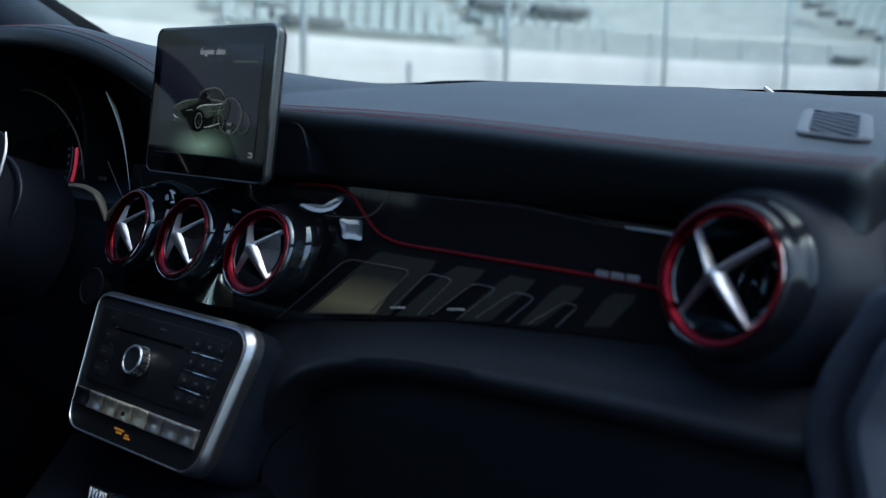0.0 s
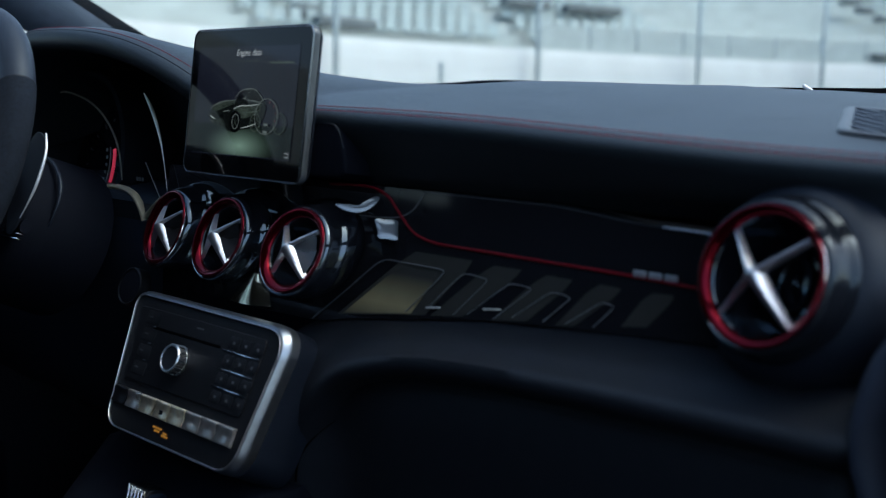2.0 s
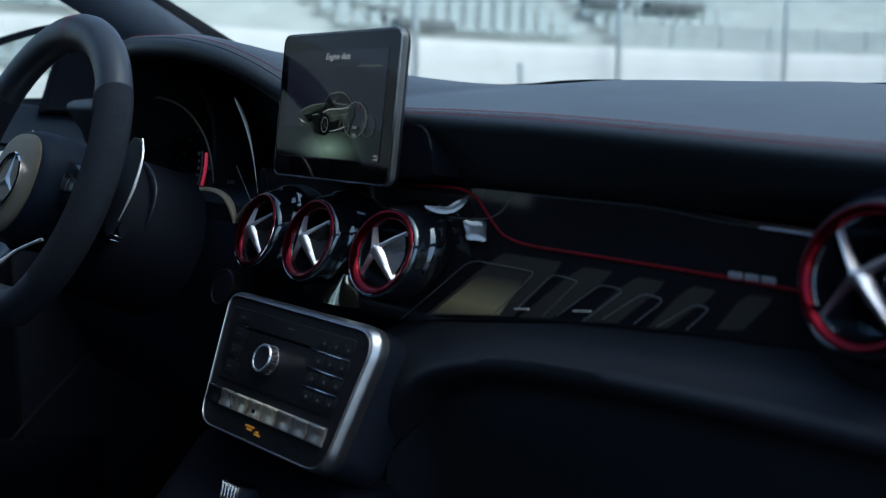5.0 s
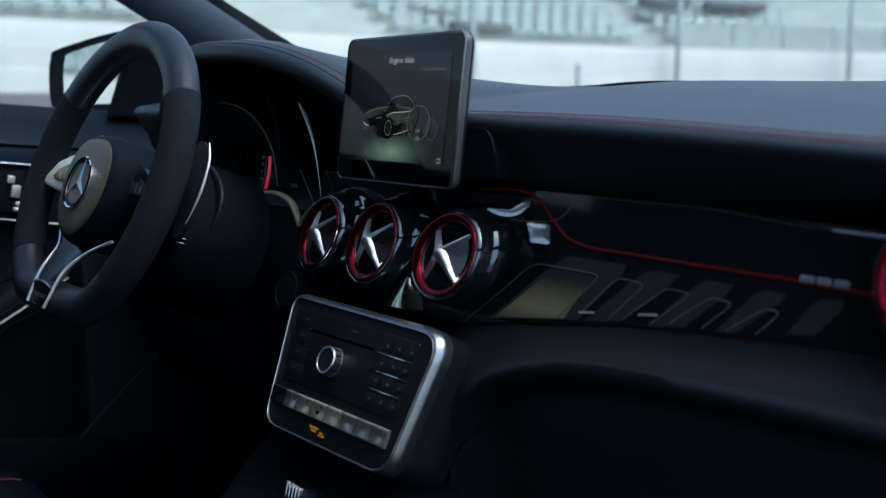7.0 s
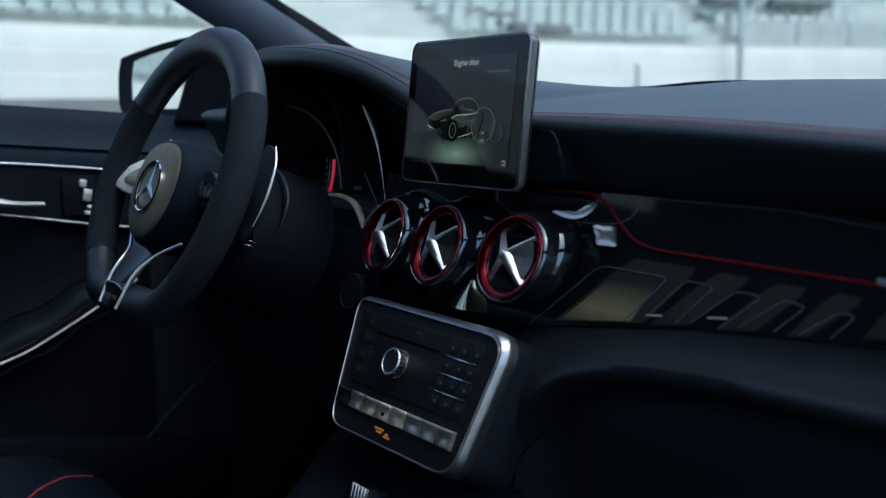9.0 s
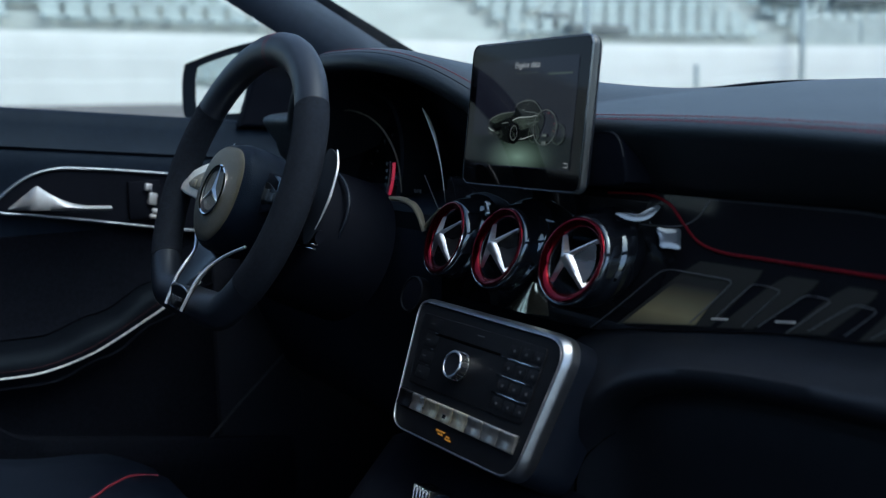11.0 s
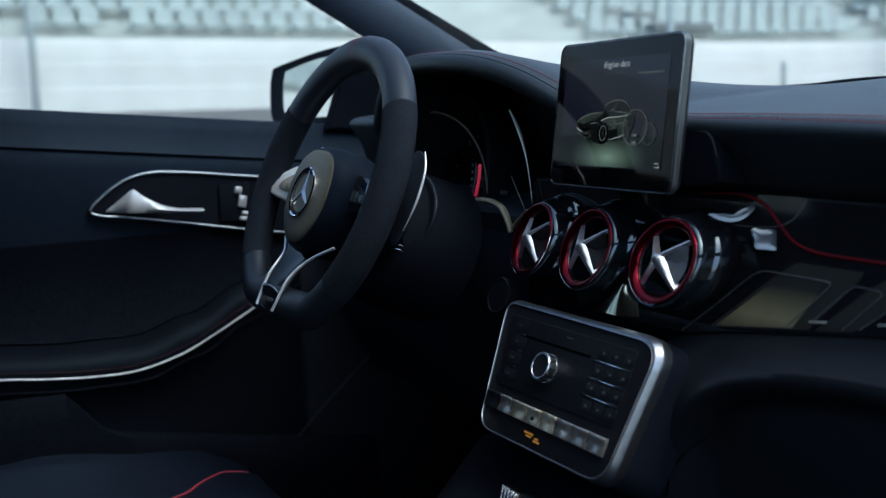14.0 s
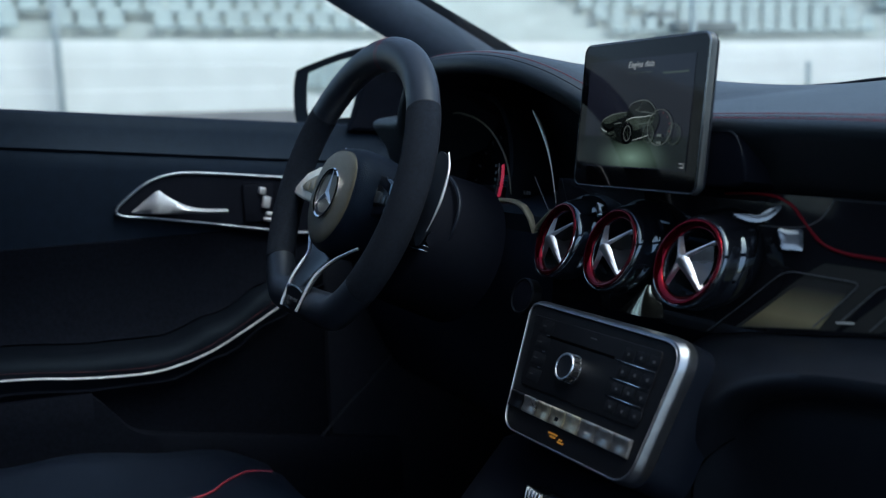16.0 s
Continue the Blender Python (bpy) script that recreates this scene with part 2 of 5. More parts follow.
def tube(pts, r, closed=False, sides=8, squash=1.0, up=(0, 0, 1), taper=None):
    """A round or oval rod along points; squash scales it along up."""
    pts = [Vector(p) for p in pts]
    n, rows = len(pts), []
    for i, p in enumerate(pts):
        a = pts[i - 1] if closed or i else p
        b = pts[(i + 1) % n] if closed or i < n - 1 else p
        d = (b - a).normalized()
        u = Vector(up)
        u = (u - d * u.dot(d))
        if u.length < 1e-4:
            u = d.orthogonal()
        u.normalize()
        s = d.cross(u)
        k = taper(i / (n - 1)) if taper else 1.0
        rows.append([p + (s * math.cos(w) + u * math.sin(w) * squash) * r * k for w in (2 * math.pi * j / sides for j in range(sides))])
    return grid(rows, closed=True, ring=closed, caps=not closed)


def lathe(profile, segs=48, cap=False):
    """Turns (radius, height) pairs round the z axis."""
    rows = [[(r * math.cos(2 * math.pi * j / segs), r * math.sin(2 * math.pi * j / segs), h) for j in range(segs)] for r, h in profile]
    return grid(rows, closed=True, caps=cap)


def outline(w, h, r, n=6, top=0.0):
    """A rounded rectangle, counter-clockwise; top widens its upper edge."""
    pts = []
    for cx, cy, a0 in ((w / 2 - r, h / 2 - r, 0), (-w / 2 + r, h / 2 - r, 90), (-w / 2 + r, -h / 2 + r, 180), (w / 2 - r, -h / 2 + r, 270)):
        for i in range(n + 1):
            a = radians(a0 + 90 * i / n)
            x, y = cx + r * math.cos(a), cy + r * math.sin(a)
            pts.append((x * (1 + top * y / h), y))
    return pts


def inset(loop, d):
    """Moves a counter-clockwise loop inwards by d."""
    n, out = len(loop), []
    for i in range(n):
        a, b = Vector(loop[i - 1]), Vector(loop[(i + 1) % n])
        t = (b - a).normalized()
        out.append((loop[i][0] - t.y * d, loop[i][1] + t.x * d))
    return out


def slab(loop, z0, z1, bevel=0.001, steps=3):
    """A plate with rounded upper edge from a loop in x, y."""
    rows = [[(x, y, z0) for x, y in loop]]
    for i in range(steps + 1):
        a = radians(90 * i / steps)
        lp = inset(loop, bevel * (1 - math.cos(a)))
        rows.append([(x, y, z1 - bevel + bevel * math.sin(a)) for x, y in lp])
    return grid(rows, closed=True, caps=True)


def band(outer, inner, z0, z1, bevel=0.001):
    """A flat frame between two loops of equal count."""
    rows = [[(x, y, z0) for x, y in outer], [(x, y, z1 - bevel) for x, y in outer], [(x, y, z1) for x, y in inset(outer, bevel)],
            [(x, y, z1) for x, y in inset(inner, -bevel)], [(x, y, z1 - bevel) for x, y in inner], [(x, y, z0) for x, y in inner]]
    return grid(rows, closed=True, ring=True)


def box(sx, sy, sz, bevel=0.002, at=(0, 0, 0), m=None):
    bm = bmesh.new()
    bmesh.ops.create_cube(bm, size=1, matrix=Matrix.Translation(at) @ Matrix.Diagonal((sx, sy, sz, 1)))
    if bevel:
        bmesh.ops.bevel(bm, geom=list(bm.edges), offset=bevel, segments=2, profile=0.5, affect="EDGES")
    if m is not None:
        bm.transform(m)
    return bm


def moved(bm, m):
    bm.transform(m)
    return bm


def lerp(a, b, t):
    return a + (b - a) * t


def curve(x, *knots):
    """A smooth value at x through (x, value) knots."""
    if x <= knots[0][0]:
        return knots[0][1]
    for (x0, v0), (x1, v1) in zip(knots, knots[1:]):
        if x <= x1:
            t = (x - x0) / (x1 - x0)
            t = t * t * (3 - 2 * t)
            return v0 + (v1 - v0) * t
    return knots[-1][1]


def along(x, *knots):
    """A value at x on a Catmull-Rom curve through (x, value) knots."""
    k = list(knots)
    if x <= k[0][0] or x >= k[-1][0]:
        return k[0][1] if x <= k[0][0] else k[-1][1]
    i = max(j for j in range(len(k) - 1) if k[j][0] <= x)
    (x0, v0), (x1, v1) = k[i], k[i + 1]
    m0 = (v1 - k[i - 1][1]) / (x1 - k[i - 1][0]) if i else (v1 - v0) / (x1 - x0)
    m1 = (k[i + 2][1] - v0) / (k[i + 2][0] - x0) if i + 2 < len(k) else (v1 - v0) / (x1 - x0)
    h, t = x1 - x0, (x - x0) / (x1 - x0)
    return v0 * (2 * t ** 3 - 3 * t * t + 1) + m0 * h * (t ** 3 - 2 * t * t + t) + v1 * (3 * t * t - 2 * t ** 3) + m1 * h * (t ** 3 - t * t)


def facing(x, y, z, az, el):
    """A frame whose z axis looks towards the cabin (-y), turned az to the right and el up; its y axis points up."""
    a, e = radians(az), radians(el)
    n = Vector((math.sin(a) * math.cos(e), -math.cos(a) * math.cos(e), math.sin(e)))
    r = Vector((0, 0, 1)).cross(n).normalized()
    u = n.cross(r)
    return Matrix(((r.x, u.x, n.x, x), (r.y, u.y, n.y, y), (r.z, u.z, n.z, z), (0, 0, 0, 1)))


# ---- outside: banked track, wall, fence, stand ----
def course(s, off=0.0):
    """The line of the trackside wall: straight along the car, then a bend to the right; off moves away from the track."""
    if s < 14:
        x, y, a = -19.2, s, math.pi / 2
    else:
        R = 44.0
        w = (s - 14) / R
        x, y, a = -19.2 + R * (1 - math.cos(w)), 14 + R * math.sin(w), math.pi / 2 - w
    return Vector((x - math.sin(a) * off, y + math.cos(a) * off, 0)), a


def bank(x, y):
    d = x + 19.2 if y < 14 else 44 - math.hypot(x - 24.8, y - 14)
    return curve(-d, (-17, 0.0), (-8, 0.50), (-1.5, 1.06), (0, 1.10), (60, 1.4))


def build_ground():
    line = [-2500, -600, -200, -90, -60] + [-45 + 1.5 * i for i in range(74)] + [80, 120, 250, 700, 2500]
    return link("ground", grid([[(x, y, bank(x, y)) for y in line] for x in line]), M_ASPHALT)


def wall_section(s0, s1, name="trackside_wall"):
    rows = []
    for i in range(17):
        p, a = course(lerp(s0 + 0.002, s1 - 0.002, i / 16))
        nrm = Vector((-math.sin(a), math.cos(a), 0))
        rows.append([p + nrm * o + Vector((0, 0, z)) for o, z in ((0.0, 0.9), (0.03, 1.55), (0.045, 1.56), (0.06, 2.02), (0.075, 2.03), (0.09, 2.45), (0.11, 2.5), (0.33, 2.5), (0.36, 2.45), (0.5, 0.9))])
    return grid(rows, closed=True, caps=True)


ground = build_ground()
tagged(ground, "grey banked race track asphalt rising to the wall", "track", kind="structure")
wall = tagged(new("wall_trackside"), "white painted concrete trackside wall", "wall", kind="structure")
for i in range(-3, 6):
    part("wall_segment", wall_section(i * 12.0, i * 12.0 + 12.0), M_WALL, wall)


def build_post(s):
    p, a = course(s, -0.35)
    ob = thing("fence_post", (p.x, p.y, 0.9), "grey galvanised steel fence post before the white wall", "fence post", "catch fence posts")
    part("upright", box(0.13, 0.13, 4.4, 0.01, (0, 0, 2.2)), M_POST, ob)
    part("foot_plate", box(0.3, 0.3, 0.03, 0.005, (0, 0, 0.05)), M_POST, ob)
    ob.rotation_euler[2] = a
    return ob


for s in (-19.6, -12.3, -5, 1.9, 9.4, 17.2, 24.7, 31.5, 37.0, 41.4, 47):
    build_post(s)
for s in (13.0, 20.9):
    p, a = course(s, -0.4)
    ob = thing("marker_post", (p.x, p.y, 0.9), "short grey marker post at the white wall", "post")
    part("stake", box(0.12, 0.1, 1.05, 0.01, (0, 0, 0.52)), M_POST, ob)


def build_stand():
    stand = tagged(new("grandstand"), "pale concrete grandstand with stepped rows of grey seats", "grandstand")
    steps = [-40 + 2 * i for i in range(54)]
    rows = [[course(s, 2.4)[0] + Vector((0, 0, 1.0)) for s in steps], [course(s, 2.4)[0] + Vector((0, 0, 2.75)) for s in steps]]
    for k in range(14):
        o, z = 3.6 + 0.85 * k, 2.75 + 0.43 * k
        rows.append([course(s, o)[0] + Vector((0, 0, z)) for s in steps])
        rows.append([course(s, o)[0] + Vector((0, 0, z + 0.43)) for s in steps])
    rows.append([course(s, 18)[0] + Vector((0, 0, 2.75 + 0.43 * 14)) for s in steps])
    part("terrace", grid(rows), M_CONCRETE, stand, smooth=False)
    rng = random.Random(5)
    seats = bmesh.new()
    cube = [(-.21, -.2, .0), (.21, -.2, .0), (.21, .2, .06), (-.21, .2, .06), (-.22, -.22, .07), (.22, -.22, .07), (.2, .2, .12), (-.2, .2, .12), (.19, .3, .5), (-.19, .3, .5), (.19, .26, .5), (-.19, .26, .5)]
    faces = [(0, 1, 5, 4), (4, 5, 6, 7), (0, 3, 2, 1), (6, 8, 9, 7), (10, 11, 9, 8), (7, 9, 11, 3), (2, 10, 8, 6), (3, 11, 10, 2), (0, 4, 7, 3), (1, 2, 6, 5)]
    for k in range(13):
        s = -36.0
        while s < 62:
            s += 0.55
            if 11.0 < s < 17.3 or 33.2 < s < 44.8 - 0.2 * k or (s % 13.0) < 1.1:
                continue
            if rng.random() < 0.03:
                continue
            p, a = course(s, 3.05 + 0.85 * k)
            m = Matrix.Translation(p + Vector((0, 0, 2.98 + 0.43 * k))) @ Matrix.Rotation(a, 4, "Z")
            vs = [seats.verts.new(m @ Vector((x, y, z))) for x, y, z in cube]
            for f in faces:
                seats.faces.new([vs[i] for i in f])
    tagged(part("seating", seats, M_SEATPL, stand, "pale grey plastic stadium seats", smooth=False), kind="stuff")
    for s, o, z, w, h in ((19.0, 3.7, 3.45, 0.8, 0.40), (19.85, 2.9, 3.12, 2.1, 0.30), (28.0, 5.0, 4.45, 2.0, 0.32), (30.6, 4.8, 4.38, 2.5, 0.30), (41.85, 2.35, 2.95, 1.4, 0.20), (42.7, 6.6, 5.5, 0.8, 0.22), (43.1, 6.2, 5.12, 0.7, 0.22), (43.5, 5.4, 4.7, 0.7, 0.22), (43.9, 4.5, 4.28, 0.7, 0.22), (44.3, 3.8, 3.94, 0.7, 0.22)):
        p, a = course(s, o)
        part("entrance_shade", box(w, 0.5, h, 0.02, (0, 0, 0), Matrix.Translation(p + Vector((0, 0, z))) @ Matrix.Rotation(a, 4, "Z")), M_SHADE, stand, "dark box standing in for a shaded stairway opening between the seats")
    rail = [course(s, 2.5)[0] + Vector((0, 0, 3.6)) for s in range(27, 46)]
    part("handrail", tube(rail, 0.03, sides=6), M_POST, stand)
    for i in range(9):
        s0 = 27.0 + 2.0 * i
        pts_ = [course(s0 + 0.04 + 1.92 * q / 4, 2.5)[0] for q in range(5)]
        part("rail_panel", thick(grid([[p + Vector((0, 0, z)) for p in pts_] for z in (2.62, 3.48)]), 0.03), M_PANEL, stand, "grey mesh panel of the stand railing", smooth=False)
        part("rail_post", box(0.06, 0.06, 0.95, 0.005, pts_[0] + Vector((0, 0, 3.12))), M_POST, stand)
    return stand


build_stand()


# ---- the car: shell ----
def structure(name, bm, mat, label, category, smooth=True):
    return tagged(link(name, bm, mat, None, "", smooth), label, category, kind="structure")


def xs(a, b, n):
    return [lerp(a, b, i / (n - 1)) for i in range(n)]


structure("floor", box(1.5, 2.6, 0.05, 0.01, (0, -0.55, 0.22)), M_CARPET, "black carpeted car floor", "floor")
roof_rows = []
for y in xs(-2.0, -0.32, 8):
    zr = curve(y, (-2.0, 1.25), (-1.0, 1.40), (-0.32, 1.345))
    roof_rows.append([(x, y, zr - 0.09 * (abs(x) / 0.62) ** 3) for x in xs(-0.64, 0.64, 13)])
structure("ceiling", thick(grid(roof_rows), 0.03), M_HEADLINER, "dark fabric headliner under the car roof", "ceiling")
structure("wall_rear", box(1.5, 0.05, 1.1, 0.01, (0, -1.98, 0.75)), M_HEADLINER, "dark rear of the cabin", "wall")
structure("wall_firewall", box(1.46, 0.04, 0.66, 0.01, (0, 0.46, 0.55)), M_DARK, "black bulkhead behind the dashboard", "wall")


def pillar_line(base, way):
    """Points along one edge of the driver's windscreen pillar, from its foot up to the roof."""
    return [Vector(base) + Vector(way) * t for t in xs(0.0, 1.0, 12)]


PILLAR_LOW = pillar_line((-0.7150, 0.3300, 0.9250), (0.0980, -0.6880, 0.3540))
PILLAR_HIGH = pillar_line((-0.6970, 0.4360, 0.9556), (0.1070, -0.7800, 0.3804))
PILLAR_OUT = pillar_line((-0.6950, 0.4930, 0.9532), (0.1060, -0.8540, 0.3848))


def pillar():
    rows = []
    for a, b in zip(PILLAR_LOW, PILLAR_HIGH):
        n = Vector((0.945, -0.030, -0.326))
        back_ = n * -0.035
        rows.append([a + back_, a - n * 0.006, a, a.lerp(b, 0.12) + n * 0.006, a.lerp(b, 0.4) + n * 0.012, a.lerp(b, 0.7) + n * 0.010, a.lerp(b, 0.94) + n * 0.004, b, b + back_])
    return grid(rows, closed=True, caps=True)


def pillar_seal():
    n = Vector((0.945, -0.030, -0.326))
    return grid([[a - n * 0.002, a - n * 0.001 + (b - a) * 0.5, b - n * 0.003, b - n * 0.02, a - n * 0.02] for a, b in zip(PILLAR_HIGH, PILLAR_OUT)], closed=True, caps=True)


def mirrored(bm):
    bm.transform(Matrix.Diagonal((-1, 1, 1, 1)))
    bmesh.ops.reverse_faces(bm, faces=bm.faces)
    return bm


structure("pillar_driver", pillar(), M_PILLAR, "dark grey windscreen pillar trim on the driver's side", "pillar")
structure("pillar_passenger", mirrored(pillar()), M_PILLAR, "dark grey windscreen pillar trim on the passenger's side", "pillar")
structure("trim_windscreen_edge", pillar_seal(), M_DARK, "black windscreen edge seal on the driver's side", "trim")
structure("trim_windscreen_edge_passenger", mirrored(pillar_seal()), M_DARK, "black windscreen edge seal on the passenger's side", "trim")
for sx, nm in ((-1, "pillar_centre_driver"), (1, "pillar_centre_passenger")):
    structure(nm, box(0.07, 0.14, 1.12, 0.02, (sx * 0.72, -1.12, 0.78)), M_PLASTIC, "black centre pillar of the car", "pillar")
structure("sill_passenger", box(0.12, 1.5, 0.14, 0.03, (0.78, -0.35, 0.32)), M_PLASTIC, "black door sill of the open passenger side", "sill")
structure("wall_rear_side_driver", box(0.05, 0.86, 1.0, 0.02, (-0.73, -1.56, 0.75)), M_HEADLINER, "unseen dark rear side panel that keeps light out of the cabin", "wall")
structure("wall_rear_side_passenger", box(0.05, 0.86, 1.0, 0.02, (0.73, -1.56, 0.75)), M_HEADLINER, "unseen dark rear side panel that keeps light out of the cabin", "wall")

structure("wall_footwell_driver", box(0.03, 0.62, 0.55, 0.01, (-0.745, 0.30, 0.485)), M_CARPET, "black carpeted side of the driver's footwell", "wall")
structure("wall_footwell_passenger", box(0.03, 0.5, 0.62, 0.01, (0.70, 0.33, 0.53)), M_CARPET, "black carpeted side of the passenger's footwell", "wall")
structure("wall_passenger_side_rear", thick(grid([[(0.88, y, 0.2), (0.88, y, 0.95), (0.80, y, 1.16), (0.63, y, 1.33)] for y in (-1.16, -1.05, -0.95, -0.85)]), 0.03), M_HEADLINER, "unseen dark panel that cuts light through the passenger opening", "wall")
structure("wall_passenger_side", box(0.05, 1.32, 0.36, 0.03, (0.91, -0.50, 0.38)), M_PLASTIC, "unseen black panel closing the lower passenger opening to cut light", "wall")
screen_rows = []
for t in xs(0, 1, 10):
    screen_rows.append([(x * lerp(0.98, 0.86, t), lerp(0.56, -0.30, t) - 0.16 * (x / 0.7) ** 2 * (1 - 0.4 * t), 0.945 + 0.40 * t ** 0.95 - 0.015 * (x / 0.7) ** 2) for x in xs(-0.70, 0.70, 17)])
pane = structure("windscreen", grid(screen_rows), M_GLASS, "clear curved windscreen glass", "window")
pane.visible_shadow = False
bonnet_rows = []
for t in xs(0, 1, 8):
    bonnet_rows.append([(x, lerp(0.60, 1.5, t) - 0.12 * (x / 0.8) ** 2, 0.93 - 0.13 * t - 0.04 * t * t - 0.07 * (x / 0.8) ** 2) for x in xs(-0.82, 0.82, 15)])
structure("bonnet", thick(grid(bonnet_rows), 0.02), M_PAINT, "dark painted car bonnet below the windscreen", "bonnet")


# ---- dashboard ----
def hood(x):
    d = (x + 0.36) / 0.315 if x > -0.36 else (-0.36 - x) / 0.165
    return max(0.0, 1 - d ** 2.6) if d < 1 else 0.0


def edge_round(x, x0=0.572, w=0.034):
    """How far the dashboard's face turns forward near its passenger end."""
    if x < x0:
        return 0.0
    t = min(1.0, (x - x0) / w)
    return w * (1 - math.sqrt(max(0.0, 1 - t * t))) + max(0.0, x - x0 - w) * 14


def pad_section(x):
    h = hood(x)
    lip = along(x, (-0.7, 0.925), (0.0, 0.9202), (0.13, 0.9188), (0.195, 0.9175), (0.255, 0.9156), (0.31, 0.9130), (0.36, 0.9102), (0.405, 0.9077), (0.448, 0.9055), (0.487, 0.9037), (0.523, 0.9024), (0.557, 0.9014), (0.6, 0.9003))
    zl = lip + 0.078 * h
    crest = curve(x, (-0.7, 0.955), (-0.3, 0.948), (-0.12, 0.946), (0.05, 0.952), (0.28, 0.9485), (0.38, 0.9445), (0.46, 0.9415), (0.6, 0.937))
    zc = crest
    yl = 0.032 - 0.02 * h
    e = edge_round(x, 0.570, 0.013)
    sec = [(0.52, zc - 0.03), (0.46, zc - 0.004), (0.42, zc), (0.34, lerp(zc, zl, 0.16)), (0.26, lerp(zc, zl, 0.36)), (0.18, lerp(zc, zl, 0.58)), (0.11, lerp(zc, zl, 0.80)),
           (yl + 0.035, zl + 0.0015), (yl + 0.010, zl - 0.0012), (yl + 0.001, zl - 0.0055 - 0.0025 * h), (yl - 0.0010, zl - 0.011 - 0.004 * h), (yl + 0.0024 - 0.0015 * h, zl - 0.018 - 0.003 * h), (yl + 0.0085 - 0.003 * h, zl - 0.028 + 0.003 * h)]
    sec += [(lerp(yl + 0.0175, 0.07, h), zl - 0.040 + 0.022 * h), (lerp(0.056, 0.18, h), lerp(0.864, zl - 0.028, h)), (lerp(0.070, 0.24, h), lerp(0.852, zl - 0.06, h))]
    q = min(1.0, max(0.0, (x - 0.535) / 0.03))
    sec[-3:] = [(lerp(sec[-3][0], yl + 0.004, q), sec[-3][1]), (lerp(sec[-2][0], yl + 0.006, q), lerp(sec[-2][1], 0.862, q)), (lerp(sec[-1][0], yl + 0.012, q), lerp(sec[-1][1], 0.844, q))]
    return [(x, min(0.52, y + e * (1 - min(1, max(0, (y - 0.05) / 0.47)))), z) for y, z in sec]


dash = thing("dashboard", (0, 0.2, 0.6), "black soft-touch car dashboard with red stitching and gloss black trim", "dashboard")
TO_DASH = Matrix.Translation((0, -0.2, -0.6))


def dpart(name, bm, mat, label="", parent=None, smooth=True, angle=35):
    return part(name, moved(bm, TO_DASH), mat, dash if parent is None else parent, label, smooth, angle)


pad_x = xs(-0.605, 0.565, 104) + [0.570 + 0.013 * math.sin(radians(9 * i)) for i in range(11)] + [0.586, 0.590, 0.596, 0.604, 0.614, 0.625]
dpart("top_pad", grid([pad_section(x) for x in pad_x]), M_PAD, "dark grey grained upper dashboard pad", angle=60)


def pad_point(x, k, lift=0.0006):
    """A point on the upper pad between its section points."""
    sec = pad_section(x)
    i = int(k)
    a, b = Vector(sec[i]), Vector(sec[i + 1])
    p = a.lerp(b, k - i)
    t = (b - a).normalized()
    n = Vector((1, 0, 0)).cross(t)
    if n.z < 0:
        n = -n
    return p + n * lift


# two rows of red stitches along the pad's front edge
def stitches(xa, xb, k, name):
    rng = random.Random(3)
    n = int((xb - xa) / 0.0052)
    bms = bmesh.new()
    for i in range(n):
        x0 = xa + (xb - xa) * i / n
        x1 = x0 + 0.0046
        a, b = pad_point(x0, k(x0), 0.0004), pad_point(x1, k(x1), 0.0004)
        mid = (a + b) / 2 + Vector((0, -0.0001, 0.0005))
        d, side = (b - a).normalized(), Vector((0, 1, 0.2)).normalized()
        r = 0.00052
        rows = []
        for p, q in ((a, 0.5), (mid, 1.0), (b, 0.5)):
            u = d.cross(side).normalized()
            rows.append([p + side * r * q, p + u * r * q, p - side * r * q, p - u * r * q])
        vs = [[bms.verts.new(p) for p in row] for row in rows]
        for s in range(2):
            for j in range(4):
                bms.faces.new((vs[s][j], vs[s][(j + 1) % 4], vs[s + 1][(j + 1) % 4], vs[s + 1][j]))
    tagged(dpart(name, bms, M_STITCH, "row of red stitches"), kind="stuff")


def sewn(k):
    """Along the pad's front edge; over the cowl the seam runs a little further forward."""
    return lambda x: k + 0.40 * hood(x)


stitches(-0.56, 0.580, sewn(7.45), "stitching")
stitches(-0.04, 0.580, sewn(8.35), "stitching")
seam = [pad_point(x, sewn(7.95)(x), -0.0002) for x in xs(-0.56, 0.580, 120)]
dpart("seam", tube(seam, 0.0006, sides=6), M_DARK, "dark sewn seam")


# gloss black decor panel between the centre and the outer vent
def trim_y(x, z):
    return 0.040 + 0.018 * (z - 0.73) / 0.125


def trim_top(x):
    return curve(x, (-0.2, 0.8535), (0.2, 0.8535), (0.32, 0.8535), (0.42, 0.847), (0.56, 0.841))


def trim_bottom(x):
    return along(x, (-0.2, 0.727), (0.08, 0.728), (0.13, 0.737), (0.185, 0.745), (0.27, 0.758), (0.335, 0.764), (0.41, 0.770), (0.56, 0.777))


rows = []
for x in xs(-0.17, 0.55, 64):
    zt, zb = trim_top(x), trim_bottom(x)
    col = [(x, trim_y(x, zt) + 0.012, zt + 0.001)]
    col += [(x, trim_y(x, lerp(zt, zb, t)), lerp(zt, zb, t)) for t in xs(0, 1, 12)]
    col += [(x, trim_y(x, zb) + 0.012, zb - 0.002)]
    rows.append(col)
dpart("decor_panel", grid(rows), M_DECOR, "gloss black decor panel", angle=60)


def on_trim(x, z, lift=0.0006):
    return Vector((x, trim_y(x, z) - lift, z))


